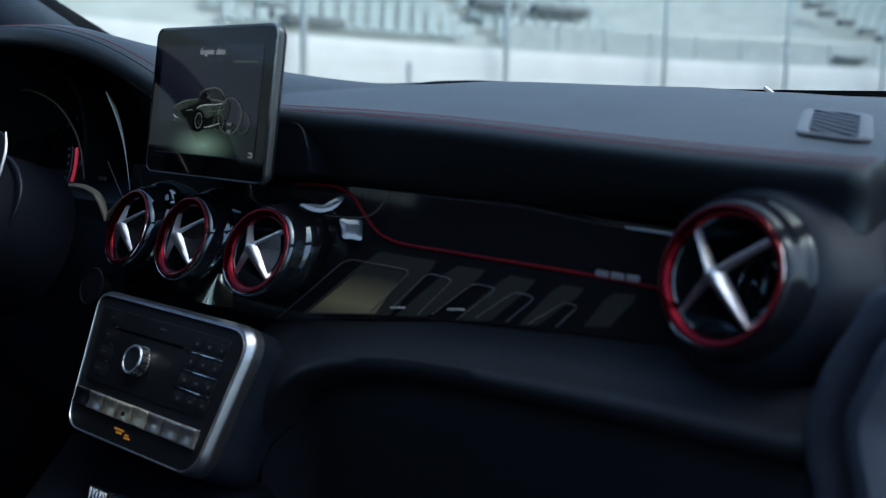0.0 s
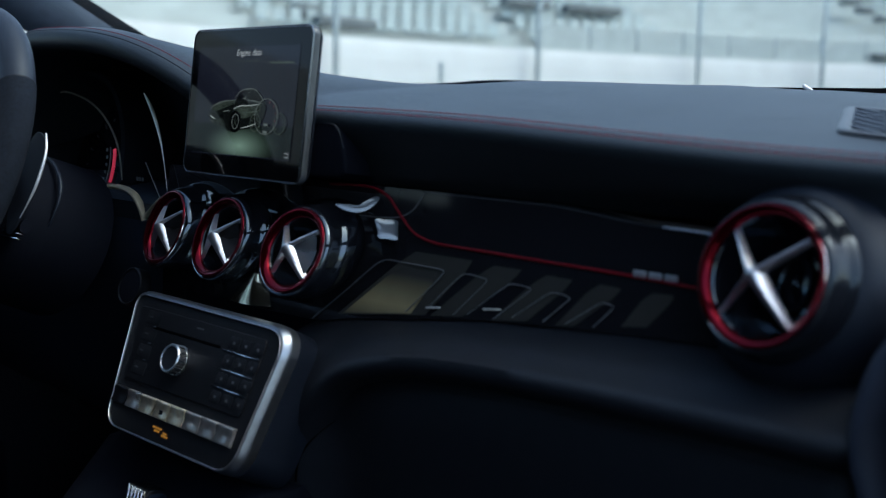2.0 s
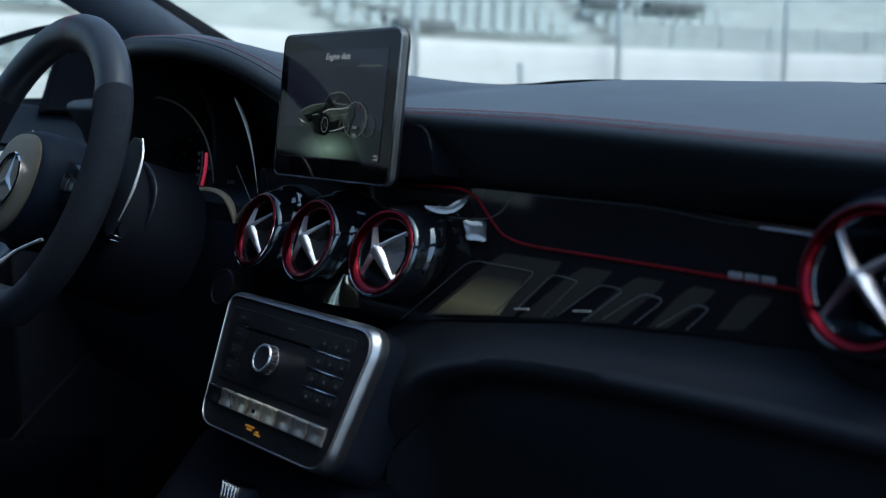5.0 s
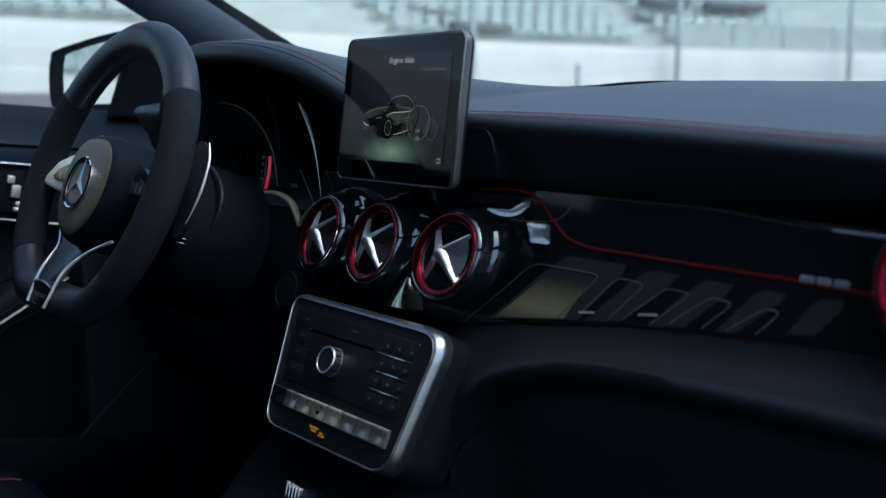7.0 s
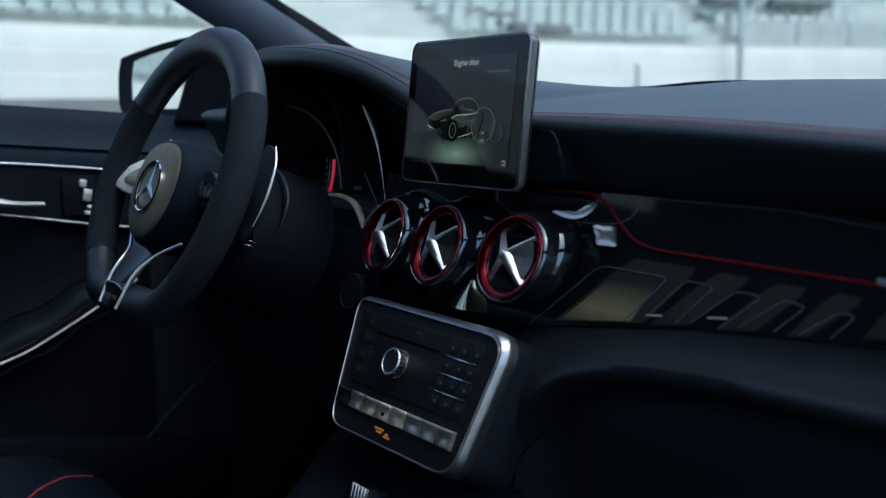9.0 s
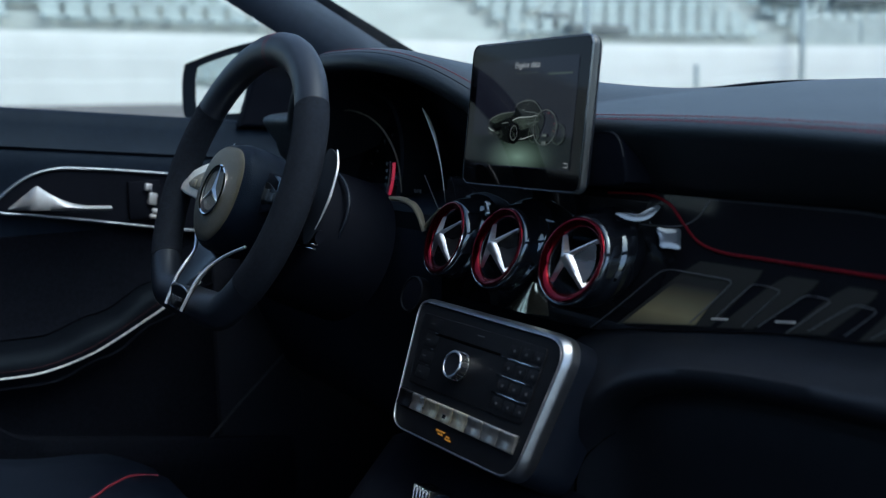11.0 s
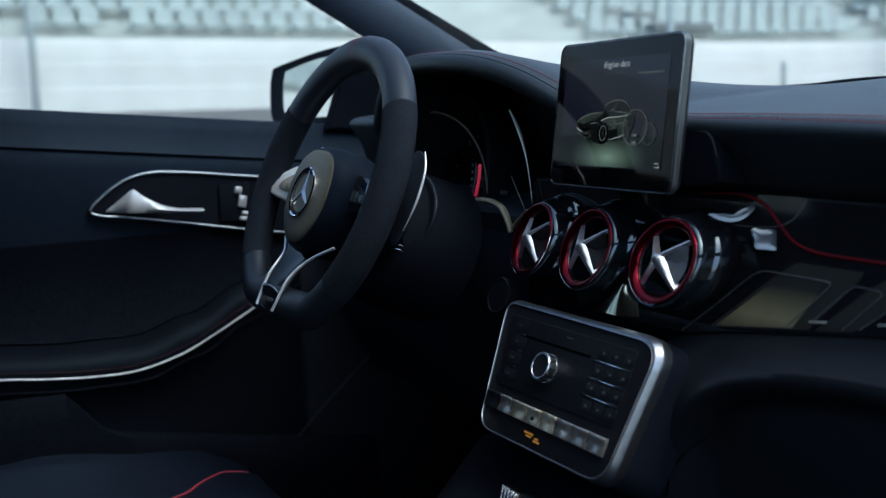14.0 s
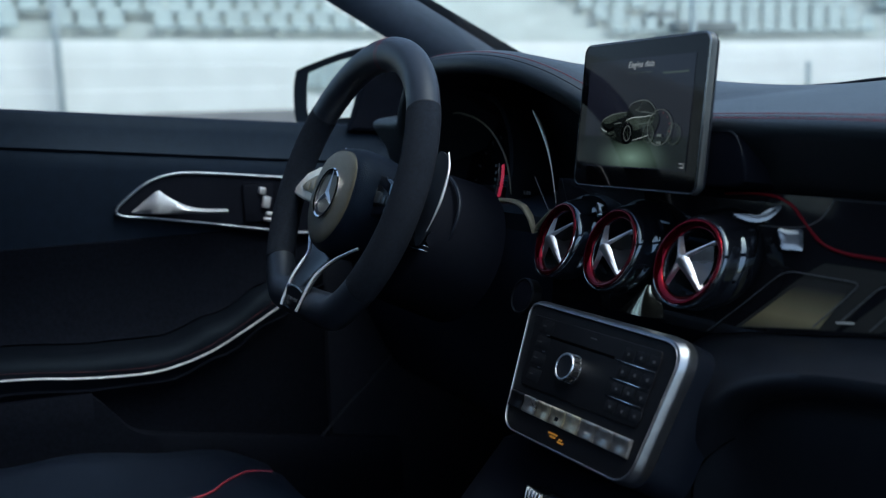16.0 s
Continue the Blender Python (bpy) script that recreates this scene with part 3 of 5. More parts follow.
red = smooth_path(
                  [(x, 0, z) for x, z in ((0.085, 0.851), (0.115, 0.8525), (0.141, 0.8515), (0.1595, 0.8455), (0.170, 0.837), (0.1787, 0.8295), (0.1921, 0.8193), (0.207, 0.8144), (0.226, 0.8122), (0.264, 0.8118), (0.328, 0.8112), (0.401, 0.8104), (0.47, 0.808))], 6)
dpart("red_accent_line", tube([on_trim(p.x, p.z, 0.0004) for p in red], 0.00125, sides=8), M_REDLINE, "thin red accent line")
# fine outline that starts under the centre vents
ol = smooth_path([(x, 0, z) for x, z in ((0.083, 0.730), (0.1208, 0.7598), (0.150, 0.7838), (0.1600, 0.7905), (0.170, 0.7932), (0.1845, 0.7932), (0.224, 0.7928), (0.2318, 0.7915), (0.2295, 0.787), (0.2138, 0.7708), (0.1960, 0.7535))], 6)
dpart("inlay_line", tube([on_trim(p.x, p.z, 0.0017) for p in ol], 0.0005, sides=6), M_LINE)
corner = smooth_path([(x, 0, z) for x, z in ((0.0986, 0.8285), (0.1243, 0.827), (0.1454, 0.827), (0.1722, 0.8291), (0.1877, 0.8353), (0.1959, 0.8444), (0.201, 0.8527))], 6)
dpart("inlay_line", tube([on_trim(p.x, p.z, 0.0003) for p in corner], 0.0006, sides=6), M_LINE)
edge = [on_trim(x, trim_top(x) - 0.001, 0.0004) for x in xs(0.201, 0.50, 40)]
dpart("edge_line", tube(edge, 0.0004, sides=6), M_MARK)


def fin(tl, tr, br, bl, mat=None, lift=0.0007):
    """A slanted smoked strip let into the panel."""
    rows = []
    for t in xs(0, 1, 9):
        cut_ = 0.004 if t == 0 else 0.0012 if t < 0.15 else 0
        xl, xr = lerp(tl[0], bl[0], t) + cut_, lerp(tr[0], br[0], t) - cut_
        zl, zr = lerp(tl[1], bl[1], t), lerp(tr[1], br[1], t)
        rows.append([on_trim(lerp(xl, xr, u), lerp(zl, zr, u), lift) for u in xs(0, 1, 6)])
    dpart("decor_fin", thick(grid(rows), 0.0006), mat or M_FIN, "smoked decor strip")


def fin_line(*pts):
    sm = smooth_path([(x, 0, z) for x, z in pts], 5)
    dpart("fin_outline", tube([on_trim(p.x, p.z, 0.0012) for p in sm], 0.00042, sides=6), M_LINE)


fin((0.1947, 0.8035), (0.2631, 0.8035), (0.2165, 0.7536), (0.1135, 0.7385))
fin((0.1810, 0.7885), (0.2270, 0.7885), (0.2010, 0.7525), (0.1215, 0.7410), M_WARMFADE, 0.0012)
fin((0.2775, 0.8023), (0.3124, 0.8025), (0.2556, 0.7585), (0.2220, 0.7540))
fin((0.3280, 0.8017), (0.3577, 0.8012), (0.3180, 0.7650), (0.2839, 0.7605))
fin((0.3741, 0.8014), (0.3991, 0.8007), (0.3600, 0.7685), (0.3434, 0.7660))
fin((0.4164, 0.8012), (0.4391, 0.8020), (0.4187, 0.7775), (0.3983, 0.7745))
fin_line((0.2192, 0.7604), (0.240, 0.7810), (0.2497, 0.7899), (0.2562, 0.7925), (0.272, 0.7917), (0.2765, 0.7900), (0.272, 0.7845), (0.2469, 0.7590))
fin_line((0.2612, 0.7615), (0.286, 0.7810), (0.296, 0.7886), (0.3015, 0.7908), (0.315, 0.7906), (0.3185, 0.7890), (0.314, 0.7845), (0.2866, 0.7615))
fin_line((0.3048, 0.7660), (0.327, 0.7825), (0.3351, 0.7880), (0.3400, 0.7898), (0.350, 0.7893), (0.3538, 0.7876), (0.350, 0.7830), (0.3330, 0.7675))
fin_line((0.3528, 0.7690), (0.371, 0.7820), (0.3785, 0.7872), (0.3828, 0.7888), (0.388, 0.7885), (0.3908, 0.7870), (0.388, 0.7830), (0.3763, 0.7705))
for xa, xb, za in ((0.2168, 0.2326, 0.7612), (0.2760, 0.2931, 0.7690)):
    dpart("chrome_mark", moved(box(xb - xa, 0.0022, 0.0015, 0.0004), Matrix.Translation(on_trim((xa + xb) / 2, za, 0.001)) @ Matrix.Rotation(radians(-8), 4, "Y")), M_BRIGHT, "small bright chrome bar")
for k in range(3):
    x0 = 0.4085 + 0.0120 * k
    dpart("badge_bar", moved(box(0.0100, 0.0022, 0.0048, 0.0009), Matrix.Translation(on_trim(x0, 0.8128, 0.0014))), M_HANDLE, "raised silver badge bar")
dpart("bright_edge", tube([on_trim(x, trim_top(x) - 0.001, 0.001) for x in xs(0.422, 0.458, 12)], 0.0010, sides=6), M_SATIN)


# lower pad: a sloping shelf with a tight lower roll, over a set-back glove box
def lower_section(x):
    zb = trim_bottom(x)
    k = curve(x, (0.10, 1.0), (0.165, 0.0))
    e = edge_round(x, 0.556, 0.034)
    zl = along(x, (0.10, 0.640), (0.135, 0.676), (0.1677, 0.7040), (0.20, 0.7190), (0.24, 0.7300), (0.30, 0.7380), (0.40, 0.7430), (0.6, 0.7470))
    zg = zl - curve(x, (0.15, 0.022), (0.28, 0.030), (0.60, 0.030))
    drop = zb - zl
    pts = [(0.050, zb - 0.001), (0.034, zb - 0.002), (0.026, zb - 0.005), (0.018, zb - 0.20 * drop), (0.004, zb - 0.48 * drop), (-0.010, zb - 0.76 * drop), (-0.0175, zl + 0.0045), (-0.0195, zl - 0.0010), (-0.0180, zl - 0.0065), (-0.0100, zl - 0.0120), (0.008, zl - 0.0160),
           (0.016, zg + 0.006), (0.013, zg), (0.0105, zg - 0.004), (0.012, zg - 0.05), (0.022, zg - 0.13), (0.06, zg - 0.22), (0.14, zg - 0.31)]
    low = [(0.050, zb - 0.001), (0.034, zb - 0.002), (0.022, zb - 0.005), (0.008, zb - 0.012), (-0.004, zb - 0.022), (-0.010, zb - 0.036), (-0.014, zb - 0.052), (-0.0165, zb - 0.07), (-0.018, zb - 0.09),
           (-0.018, zb - 0.10), (-0.017, zb - 0.115), (-0.016, zb - 0.128), (-0.014, zb - 0.14), (-0.011, zb - 0.16), (-0.006, zb - 0.18), (0.012, zb - 0.25), (0.05, zb - 0.35), (0.12, zb - 0.44)]
    return [(x + 0.35 * max(0.0, p[1] - 0.74) * (x > 0.55), min(0.5, lerp(p[0], q[0], k) + e), lerp(p[1], q[1], k)) for p, q in zip(pts, low)]


dpart("lower_pad", grid([lower_section(x) for x in xs(0.085, 0.55, 46) + [0.556 + 0.034 * math.sin(radians(9 * i)) for i in range(11)] + [0.594, 0.602, 0.612]]), M_LOWER, "dark grey lower dashboard and glove box", angle=60)
edge_ = [Vector(lower_section(x)[12]) + Vector((0, -0.0006, 0)) for x in xs(0.20, 0.545, 40)]
dpart("glove_box_edge", tube(edge_, 0.0008, sides=8, taper=lambda t: min(1.0, 0.05 + 2.5 * t)), M_LOWER, "rounded upper edge of the glove box lid")
gap_ = smooth_path([(0.1165, -0.0100, 0.598), (0.1225, -0.0130, 0.617), (0.1280, -0.0075, 0.6325), (0.1375, 0.0005, 0.6460), (0.148, 0.0075, 0.6556)], 4)
dpart("panel_gap", tube(gap_, 0.0012, sides=8, taper=lambda t: 1.0 - 0.7 * t), M_FRIT, "dark gap between console side and glove box")
# driver's side knee panel
rows = []
for x in xs(-0.70, -0.14, 16):
    rows.append([(x, 0.20, 0.83), (x, 0.05, 0.815), (x, 0.03, 0.79), (x, 0.025, 0.72), (x, 0.05, 0.62), (x, 0.10, 0.52), (x, 0.25, 0.42)])
dpart("knee_panel", grid(rows), M_PLASTIC, "black lower panel under the steering column", angle=60)
# side closing of the passenger end
rows = []
for i in range(8):
    y = 0.07 + 0.42 * i / 7
    rows.append([(0.612 + 0.035 * math.sin(math.pi * min(1, (i + 1) / 5)), y, z) for z in xs(0.34, 0.905, 10)])
dpart("end_cap", grid(rows), M_ENDTRIM, "dark end cap facing the open door", angle=60)
def lip_panel(knots, y0, w):
    rows = []
    for i in range(len(knots)):
        x, z = knots[i]
        rows.append([(x + 0.010, y0 + 0.05, z), (x + 0.002, y0 + 0.018, z), (x - 0.0005, y0 + 0.008, z), (x + 0.003, y0 + 0.0015, z), (x + 0.009, y0, z), (x + 0.015, y0 + 0.003, z), (x + 0.024, y0 + 0.012, z), (x + w, y0 + 0.05, z), (x + w + 0.02, y0 + 0.2, z)])
    return grid(rows)


lip_a = [(p.x, p.z) for p in smooth_path([(x, 0, z) for x, z in ((0.66, 0.846), (0.622, 0.8435), (0.604, 0.837), (0.594, 0.817), (0.584, 0.797), (0.578, 0.777), (0.575, 0.757), (0.578, 0.736), (0.584, 0.715), (0.590, 0.65), (0.592, 0.50), (0.592, 0.30))], 4)]
lip_b = [(p.x, p.z) for p in smooth_path([(x, 0, z) for x, z in ((0.68, 0.850), (0.643, 0.844), (0.622, 0.822), (0.612, 0.798), (0.606, 0.779), (0.608, 0.763), (0.614, 0.74), (0.618, 0.70), (0.620, 0.50), (0.620, 0.30))], 4)]
dpart("side_cover", lip_panel(lip_a, -0.018, 0.03), M_ENDTRIM, "dark plastic end cover of the dashboard", angle=70)
rows = lip_panel(lip_b, -0.052, 0.06)
structure("trim_door_frame", rows, M_ENDTRIM, "dark plastic door frame trim beside the dashboard", "trim")

# defroster and speaker grille in the pad
def on_pad(x, y, lift=0.0):
    sec = pad_section(x)
    for (x0, y0, z0), (x1, y1, z1) in zip(sec, sec[1:]):
        if y1 <= y <= y0:
            return Vector((x, y, lerp(z0, z1, (y - y0) / (y1 - y0)) + lift))
    return Vector((x, y, sec[5][2] + lift))


def quad_at(u, v):
    """Over the grille's slanted field."""
    a, b, c, d = (0.468, 0.252), (0.523, 0.236), (0.562, 0.106), (0.510, 0.122)
    x = lerp(lerp(a[0], b[0], u), lerp(d[0], c[0], u), v)
    y = lerp(lerp(a[1], b[1], u), lerp(d[1], c[1], u), v)
    return x, y


def plate(u0, u1, v0, v1, lift, t, n=6):
    rows = [[on_pad(*quad_at(lerp(u0, u1, i / n), lerp(v0, v1, j / n)), lift) for i in range(n + 1)] for j in range(n + 1)]
    return thick(grid(rows), t)


grille = dpart("defroster_grille", plate(0.1, 0.88, 0.08, 0.92, 0.0012, 0.001), M_DARK, "black slatted defroster grille")
for j in range(7):
    rows = [[on_pad(*quad_at(u, min(0.92, max(0.08, -0.02 + 0.15 * j + v + 0.34 * (u - 0.5)))), 0.0026) for u in xs(0.11, 0.87, 9)] for v in (0.0, 0.025, 0.05)]
    dpart("slat", thick(grid(rows), 0.0012), M_PILLAR, "", grille)
rim_pts = [on_pad(*quad_at(u, v), 0.0010) for u, v in ((0.06, 0.5), (0.06, 0.12), (0.14, 0.03), (0.5, 0.02), (0.82, 0.03), (0.92, 0.12), (0.92, 0.5), (0.92, 0.88), (0.82, 0.97), (0.5, 0.98), (0.14, 0.97), (0.06, 0.88))]
dpart("surround", tube(smooth_path(rim_pts, 4, closed=True), 0.0048, closed=True, sides=10, squash=0.45), M_GRILLE, "light grey grille surround", grille)
def frit_row(x):
    y = 0.475 - 0.28 * max(0.0, x - 0.40)
    zc = pad_section(x)[2][2]
    return [(x, y - 0.055, zc - 0.010), (x, y - 0.03, zc - 0.002), (x, y, 0.9478), (x, y + 0.012, 0.9478), (x, y + 0.02, 0.93)]


dpart("frit_strip", grid([frit_row(x) for x in xs(0.02, 0.66, 40)]), M_FRIT, "black band at the foot of the windscreen")
tabob = thing("windscreen_tab", (0.3600, 0.455, 0.9445), "small white tab at the foot of the windscreen", "label")
part("tab", box(0.0032, 0.006, 0.013, 0.0008, (0, 0, 0.003), Matrix.Rotation(radians(-58), 4, "Y")), M_WHITE, tabob)


wiper = thing("windscreen_wiper", (-0.18, 0.52, 0.945), "black windscreen wiper resting at the foot of the glass", "wiper")
way_ = smooth_path([(-0.30, 0.50, 0.9470), (-0.22, 0.50, 0.9478), (-0.18, 0.50, 0.9490), (-0.134, 0.50, 0.9520), (-0.085, 0.50, 0.9532), (-0.03, 0.50, 0.9525)], 5)
part("blade", moved(tube(way_, 0.0022, sides=8), Matrix.Translation((0.18, -0.50, -0.945))), M_DARK, wiper, "thin black rubber blade")
part("arm", moved(box(0.07, 0.012, 0.006, 0.002), Matrix.Translation((-0.07, 0.012, 0.0))), M_DARK, wiper)


# ---- air vents ----
HUB_UP = 0.0118


def build_vent(name_group, m, r=0.040, turn=0.0, depth=0.040, band_=0.80, centre=True):
    v = thing("air_vent", (0, 0, 0), "round gloss black air vent with red ring and silver cross", "air vent", name_group, m)
    level = Matrix(((1, 0, 0, 0), (0, 1, -0.42 if centre else -0.08, 0), (0, 0, 1, 0), (0, 0, 0, 1)))
    part("housing", moved(lathe([(r * 1.02, 0.0010), (r * 1.045, 0.0014), (r * 1.075, 0.0006), (r * 1.105, -0.0016), (r * 1.125, -0.0050), (r * 1.132, -0.0120), (r * 1.150, -0.0140), (r * 1.190, -0.0155), (r * 1.225, -0.0190), (r * 1.240, -0.0245), (r * 1.235, -0.031), (r * 1.14, -depth)], 72), level), M_PIANO if centre else M_OUTER, v, "gloss black vent housing", angle=60)
    ring_w = r * (1.025 - band_)
    prof = [(r * 1.025, -0.004), (r * 1.025, 0.0016)] + [(r * 1.025 - ring_w * u, z) for u, z in ((0.05, 0.0025), (0.12, 0.0029), (0.24, 0.0030), (0.42, 0.0025), (0.62, 0.0015), (0.80, 0.0003), (0.93, -0.0008), (1.0, -0.0022))] + [(r * (band_ - 0.004), -0.007)]
    part("ring", lathe(prof, 96), M_RED, v, "dark red anodised ring", angle=60)
    part("bright_rim", lathe([(r * 1.026, 0.0005), (r * 1.036, 0.0012), (r * 1.030, 0.0022), (r * 1.022, 0.0020)], 64), M_CHROME, v, "fine bright rim")
    part("inner_ring", lathe([(r * (band_ + 0.005), -0.0034), (r * (band_ - 0.006), -0.0024), (r * (band_ - 0.022), -0.0032), (r * (band_ - 0.03), -0.010)], 56), M_PIANO, v, "thin gloss black inner ring")
    part("barrel", lathe([(r * (band_ - 0.025), -0.006), (r * 0.80, -0.02), (r * 0.74, -depth), (0.001, -depth - 0.002)], 40), M_PIANO, v)
    part("inner_nozzle", lathe([(r * 0.42, -0.034), (r * 0.46, -0.022), (r * 0.42, -0.020), (r * 0.37, -0.034)], 32), M_DARK, v)
    # four arms that run from a proud hub down to the ring
    tip = r * (band_ - 0.01)
    for ang, w0, w1, low in ((136, 0.0028, 0.0020, 0.006), (45, 0.0019 if centre else 0.0026, 0.0014 if centre else 0.0019, 0.006), (-49, 0.0052, 0.0026, 0.009), (226, 0.0022, 0.0013, 0.006)):
        if not centre:
            w0, w1 = w0 * 0.78, w1 * 0.80
        a = radians(ang + turn)
        d, s = Vector((math.cos(a), math.sin(a), 0)), Vector((-math.sin(a), math.cos(a), 0))
        rows = []
        for t in xs(0, 1, 11):
            h = HUB_UP * (1 - t ** 1.1) - 0.0015 * t
            hw = lerp(w0, w1, t ** 0.7)
            c = d * (tip * t) + Vector((0, 0, h))
            b_ = low * (1 - 0.55 * t)
            rows.append([c - s * hw * 1.5 - Vector((0, 0, b_)), c - s * hw - Vector((0, 0, 0.0020)), c - s * hw * 0.4, c + s * hw * 0.4, c + s * hw - Vector((0, 0, 0.0020)), c + s * hw * 1.5 - Vector((0, 0, b_))])
        part("arm", grid(rows, closed=True, caps=True), M_ARM, v, "satin silver arm", angle=40)
    # dished web that fills the sector between the two arms on the passenger's side
    if centre:
        a0, a1 = radians(43 + turn), radians(-46 + turn)
        web = []
        for t in xs(0.08, 0.93, 9):
            row = []
            for u in xs(0, 1, 11):
                a = lerp(a0, a1, u)
                dip = math.sin(math.pi * u)
                rr = tip * t * (1 - 0.20 * dip)
                row.append(Vector((math.cos(a) * rr, math.sin(a) * rr, HUB_UP * (1 - t ** 1.1) - 0.0025 - 0.0050 * dip * t)))
            web.append(row)
        part("web", thick(grid(web), 0.001), M_WEB, v, "dark silver web between the arms", angle=60)
    part("hub", lathe([(0.0056, HUB_UP - 0.0062), (0.0046, HUB_UP - 0.0032), (0.0034, HUB_UP - 0.0012), (0.0018, HUB_UP - 0.0002), (0.0003, HUB_UP + 0.0001)], 32), M_ARM, v, "satin silver hub")
    return v


build_vent("dashboard air vents", facing(-0.105, 0.008, 0.7958, -8, 21), 0.0378, 0)
build_vent("dashboard air vents", facing(-0.0125, 0.006, 0.7962, -4, 22), 0.0382, 0)
build_vent("dashboard air vents", facing(0.0962, 0.004, 0.7970, 1, 23), 0.0375, 0)
build_vent("dashboard air vents", facing(0.5163, -0.001, 0.8322, -13, 13.6), 0.0412, 0, band_=0.865, centre=False)
bk = [[(lerp(0.002, 0.060, u) + t * lerp(0.032, -0.016, u), 0.012 + 0.010 * t - 0.014 * math.sin(math.pi * (0.12 + 0.80 * u)), 0.741 + 0.031 * t - 0.006 * t * u) for u in xs(0, 1, 9)] for t in xs(0, 1, 7)]
dpart("vent_bracket", thick(grid(bk), 0.002), M_WARMLIT, "bright metal bracket between the round vents", angle=70)
# added plates shaped as bright reflections on the gloss trim, fitted to the camera's view
def lip(name, base, pts, label, mat=M_GLINT, bulge=0.0003):
    """A small domed plate facing the passenger's door; pts are (y, z) on its plane."""
    n = Vector((0.77, -0.51, 0.38))
    loop = []
    for y, z in pts:
        x = base[0] - (n.y * (y - base[1]) + n.z * (z - base[2])) / n.x
        loop.append(Vector((x, y, z)))
    loop = smooth_path(loop, 4, closed=True)
    c = sum(loop, Vector()) / len(loop)
    rows = [[p - n * 0.010 for p in loop], loop, [p.lerp(c, 0.12) + n * bulge * 0.7 for p in loop], [p.lerp(c, 0.6) + n * bulge for p in loop]]
    dpart(name, grid(rows, closed=True, caps=True), mat, label, angle=60)


lip("reflection_lip", (0.14, 0.036, 0.838), ((0.0221, 0.8390), (0.0292, 0.8370), (0.0374, 0.8373), (0.0455, 0.8417), (0.0531, 0.8453), (0.0552, 0.8432), (0.0504, 0.8383), (0.0425, 0.8333), (0.0340, 0.8321), (0.0265, 0.8345)), "gloss black plate shaped as a bright reflection")
lip("reflection_plate", (0.166, 0.036, 0.822), ((0.0369, 0.8280), (0.0445, 0.8278), (0.0525, 0.8270), (0.0505, 0.8190), (0.0478, 0.8115), (0.0410, 0.8122), (0.0351, 0.8133), (0.0362, 0.8205)), "gloss black plate for the reflection beside the vent")
lip("reflection_lip", (-0.03, 0.03, 0.83), ((0.0143, 0.8370), (0.0180, 0.8384), (0.0212, 0.8376), (0.0203, 0.8352), (0.0172, 0.8340), (0.0160, 0.8310), (0.0161, 0.8262), (0.0125, 0.8263), (0.0128, 0.8320)), "gloss black plate shaped as a bright reflection")
roll2 = smooth_path([(0.0085, 0.036, 0.8305), (0.0130, 0.035, 0.8275), (0.0198, 0.035, 0.8240), (0.0280, 0.035, 0.8228), (0.0370, 0.035, 0.8222)], 5)
dpart("reflection_lip", tube(roll2, 0.0014, sides=10, taper=lambda t: 0.35 + 0.65 * math.sin(math.pi * t)), M_SATIN, "thin satin rod standing in for a glint")
# collar of the outer vent, moulded into the pad
vc = facing(0.5151, -0.001, 0.8326, -13, 13.6)
cup = lathe([(0.0500, -0.018), (0.0555, -0.021), (0.062, -0.032), (0.074, -0.075)], 48)
dpart("vent_collar", moved(cup, vc), M_PLASTIC, "dark moulded collar round the outer vent")


# ---- display ----
DISP = facing(0.0142, 0.016, 0.9217, -1.5, 7.3)
disp = thing("display_screen", (0, 0, 0), "free-standing black infotainment display showing a car drawing, above the vents", "display", "", DISP)
DW, DH = 0.1785, 0.1364
lp = outline(DW, DH, 0.0095, 8)
part("case", slab(lp, -0.0080, -0.0012, 0.003), M_CASE, disp, "grey display housing")
part("bezel", band(lp, inset(lp, 0.0008), -0.0016, 0.0004, 0.0003), M_BEZEL, disp, "thin silver bezel")
part("glass", slab(inset(lp, 0.0016), -0.003, 0.0, 0.0003, 1), M_SCREEN, disp, "black display glass")
back = [(x * 0.80 - 0.004, y * 0.74 - 0.006) for x, y in lp]
part("rear_cover", grid([[(x, y, -0.009) for x, y in lp], [(x * 0.97, y * 0.97, -0.013) for x, y in lp], [(x, y, -0.026) for x, y in back], [(x * 0.5, y * 0.5, -0.030) for x, y in back]], closed=True, caps=True), M_PLASTIC, disp)
foot = [(-0.070, -0.0600), (0.100, -0.0600), (0.1160, -0.0585), (0.1225, -0.0540), (0.1232, -0.0459), (0.1187, -0.0328), (0.1136, -0.0225), (0.1092, -0.0170), (0.1030, -0.0132), (0.0950, -0.0120), (0.080, -0.0120), (-0.040, -0.0120), (-0.055, -0.014), (-0.066, -0.030), (-0.070, -0.050)]
part("mount", slab(foot, -0.060, -0.020, 0.003, 4), M_SHROUD, disp, "black rounded display foot")
part("mount_glint", tube(smooth_path([(0.080, -0.0128, -0.0205), (0.0950, -0.0128, -0.0205), (0.1025, -0.0138, -0.0205), (0.1085, -0.0176, -0.0205), (0.1128, -0.0229, -0.0205), (0.1178, -0.0330, -0.0205)], 4), 0.0009, sides=8, taper=lambda t: 0.3 + 0.7 * math.sin(math.pi * min(1, t * 1.2))), M_GRILLE, disp, "grey line for the highlight on the foot's edge")
E_SCREEN = emitter("lit_display", (0.050, 0.056, 0.100), 0.035, (0.003, 0.003, 0.004), 0.06)
E_TEXT = emitter("lit_display_text", (0.55, 0.58, 0.62), 0.13, (0.003, 0.003, 0.004), 0.1)
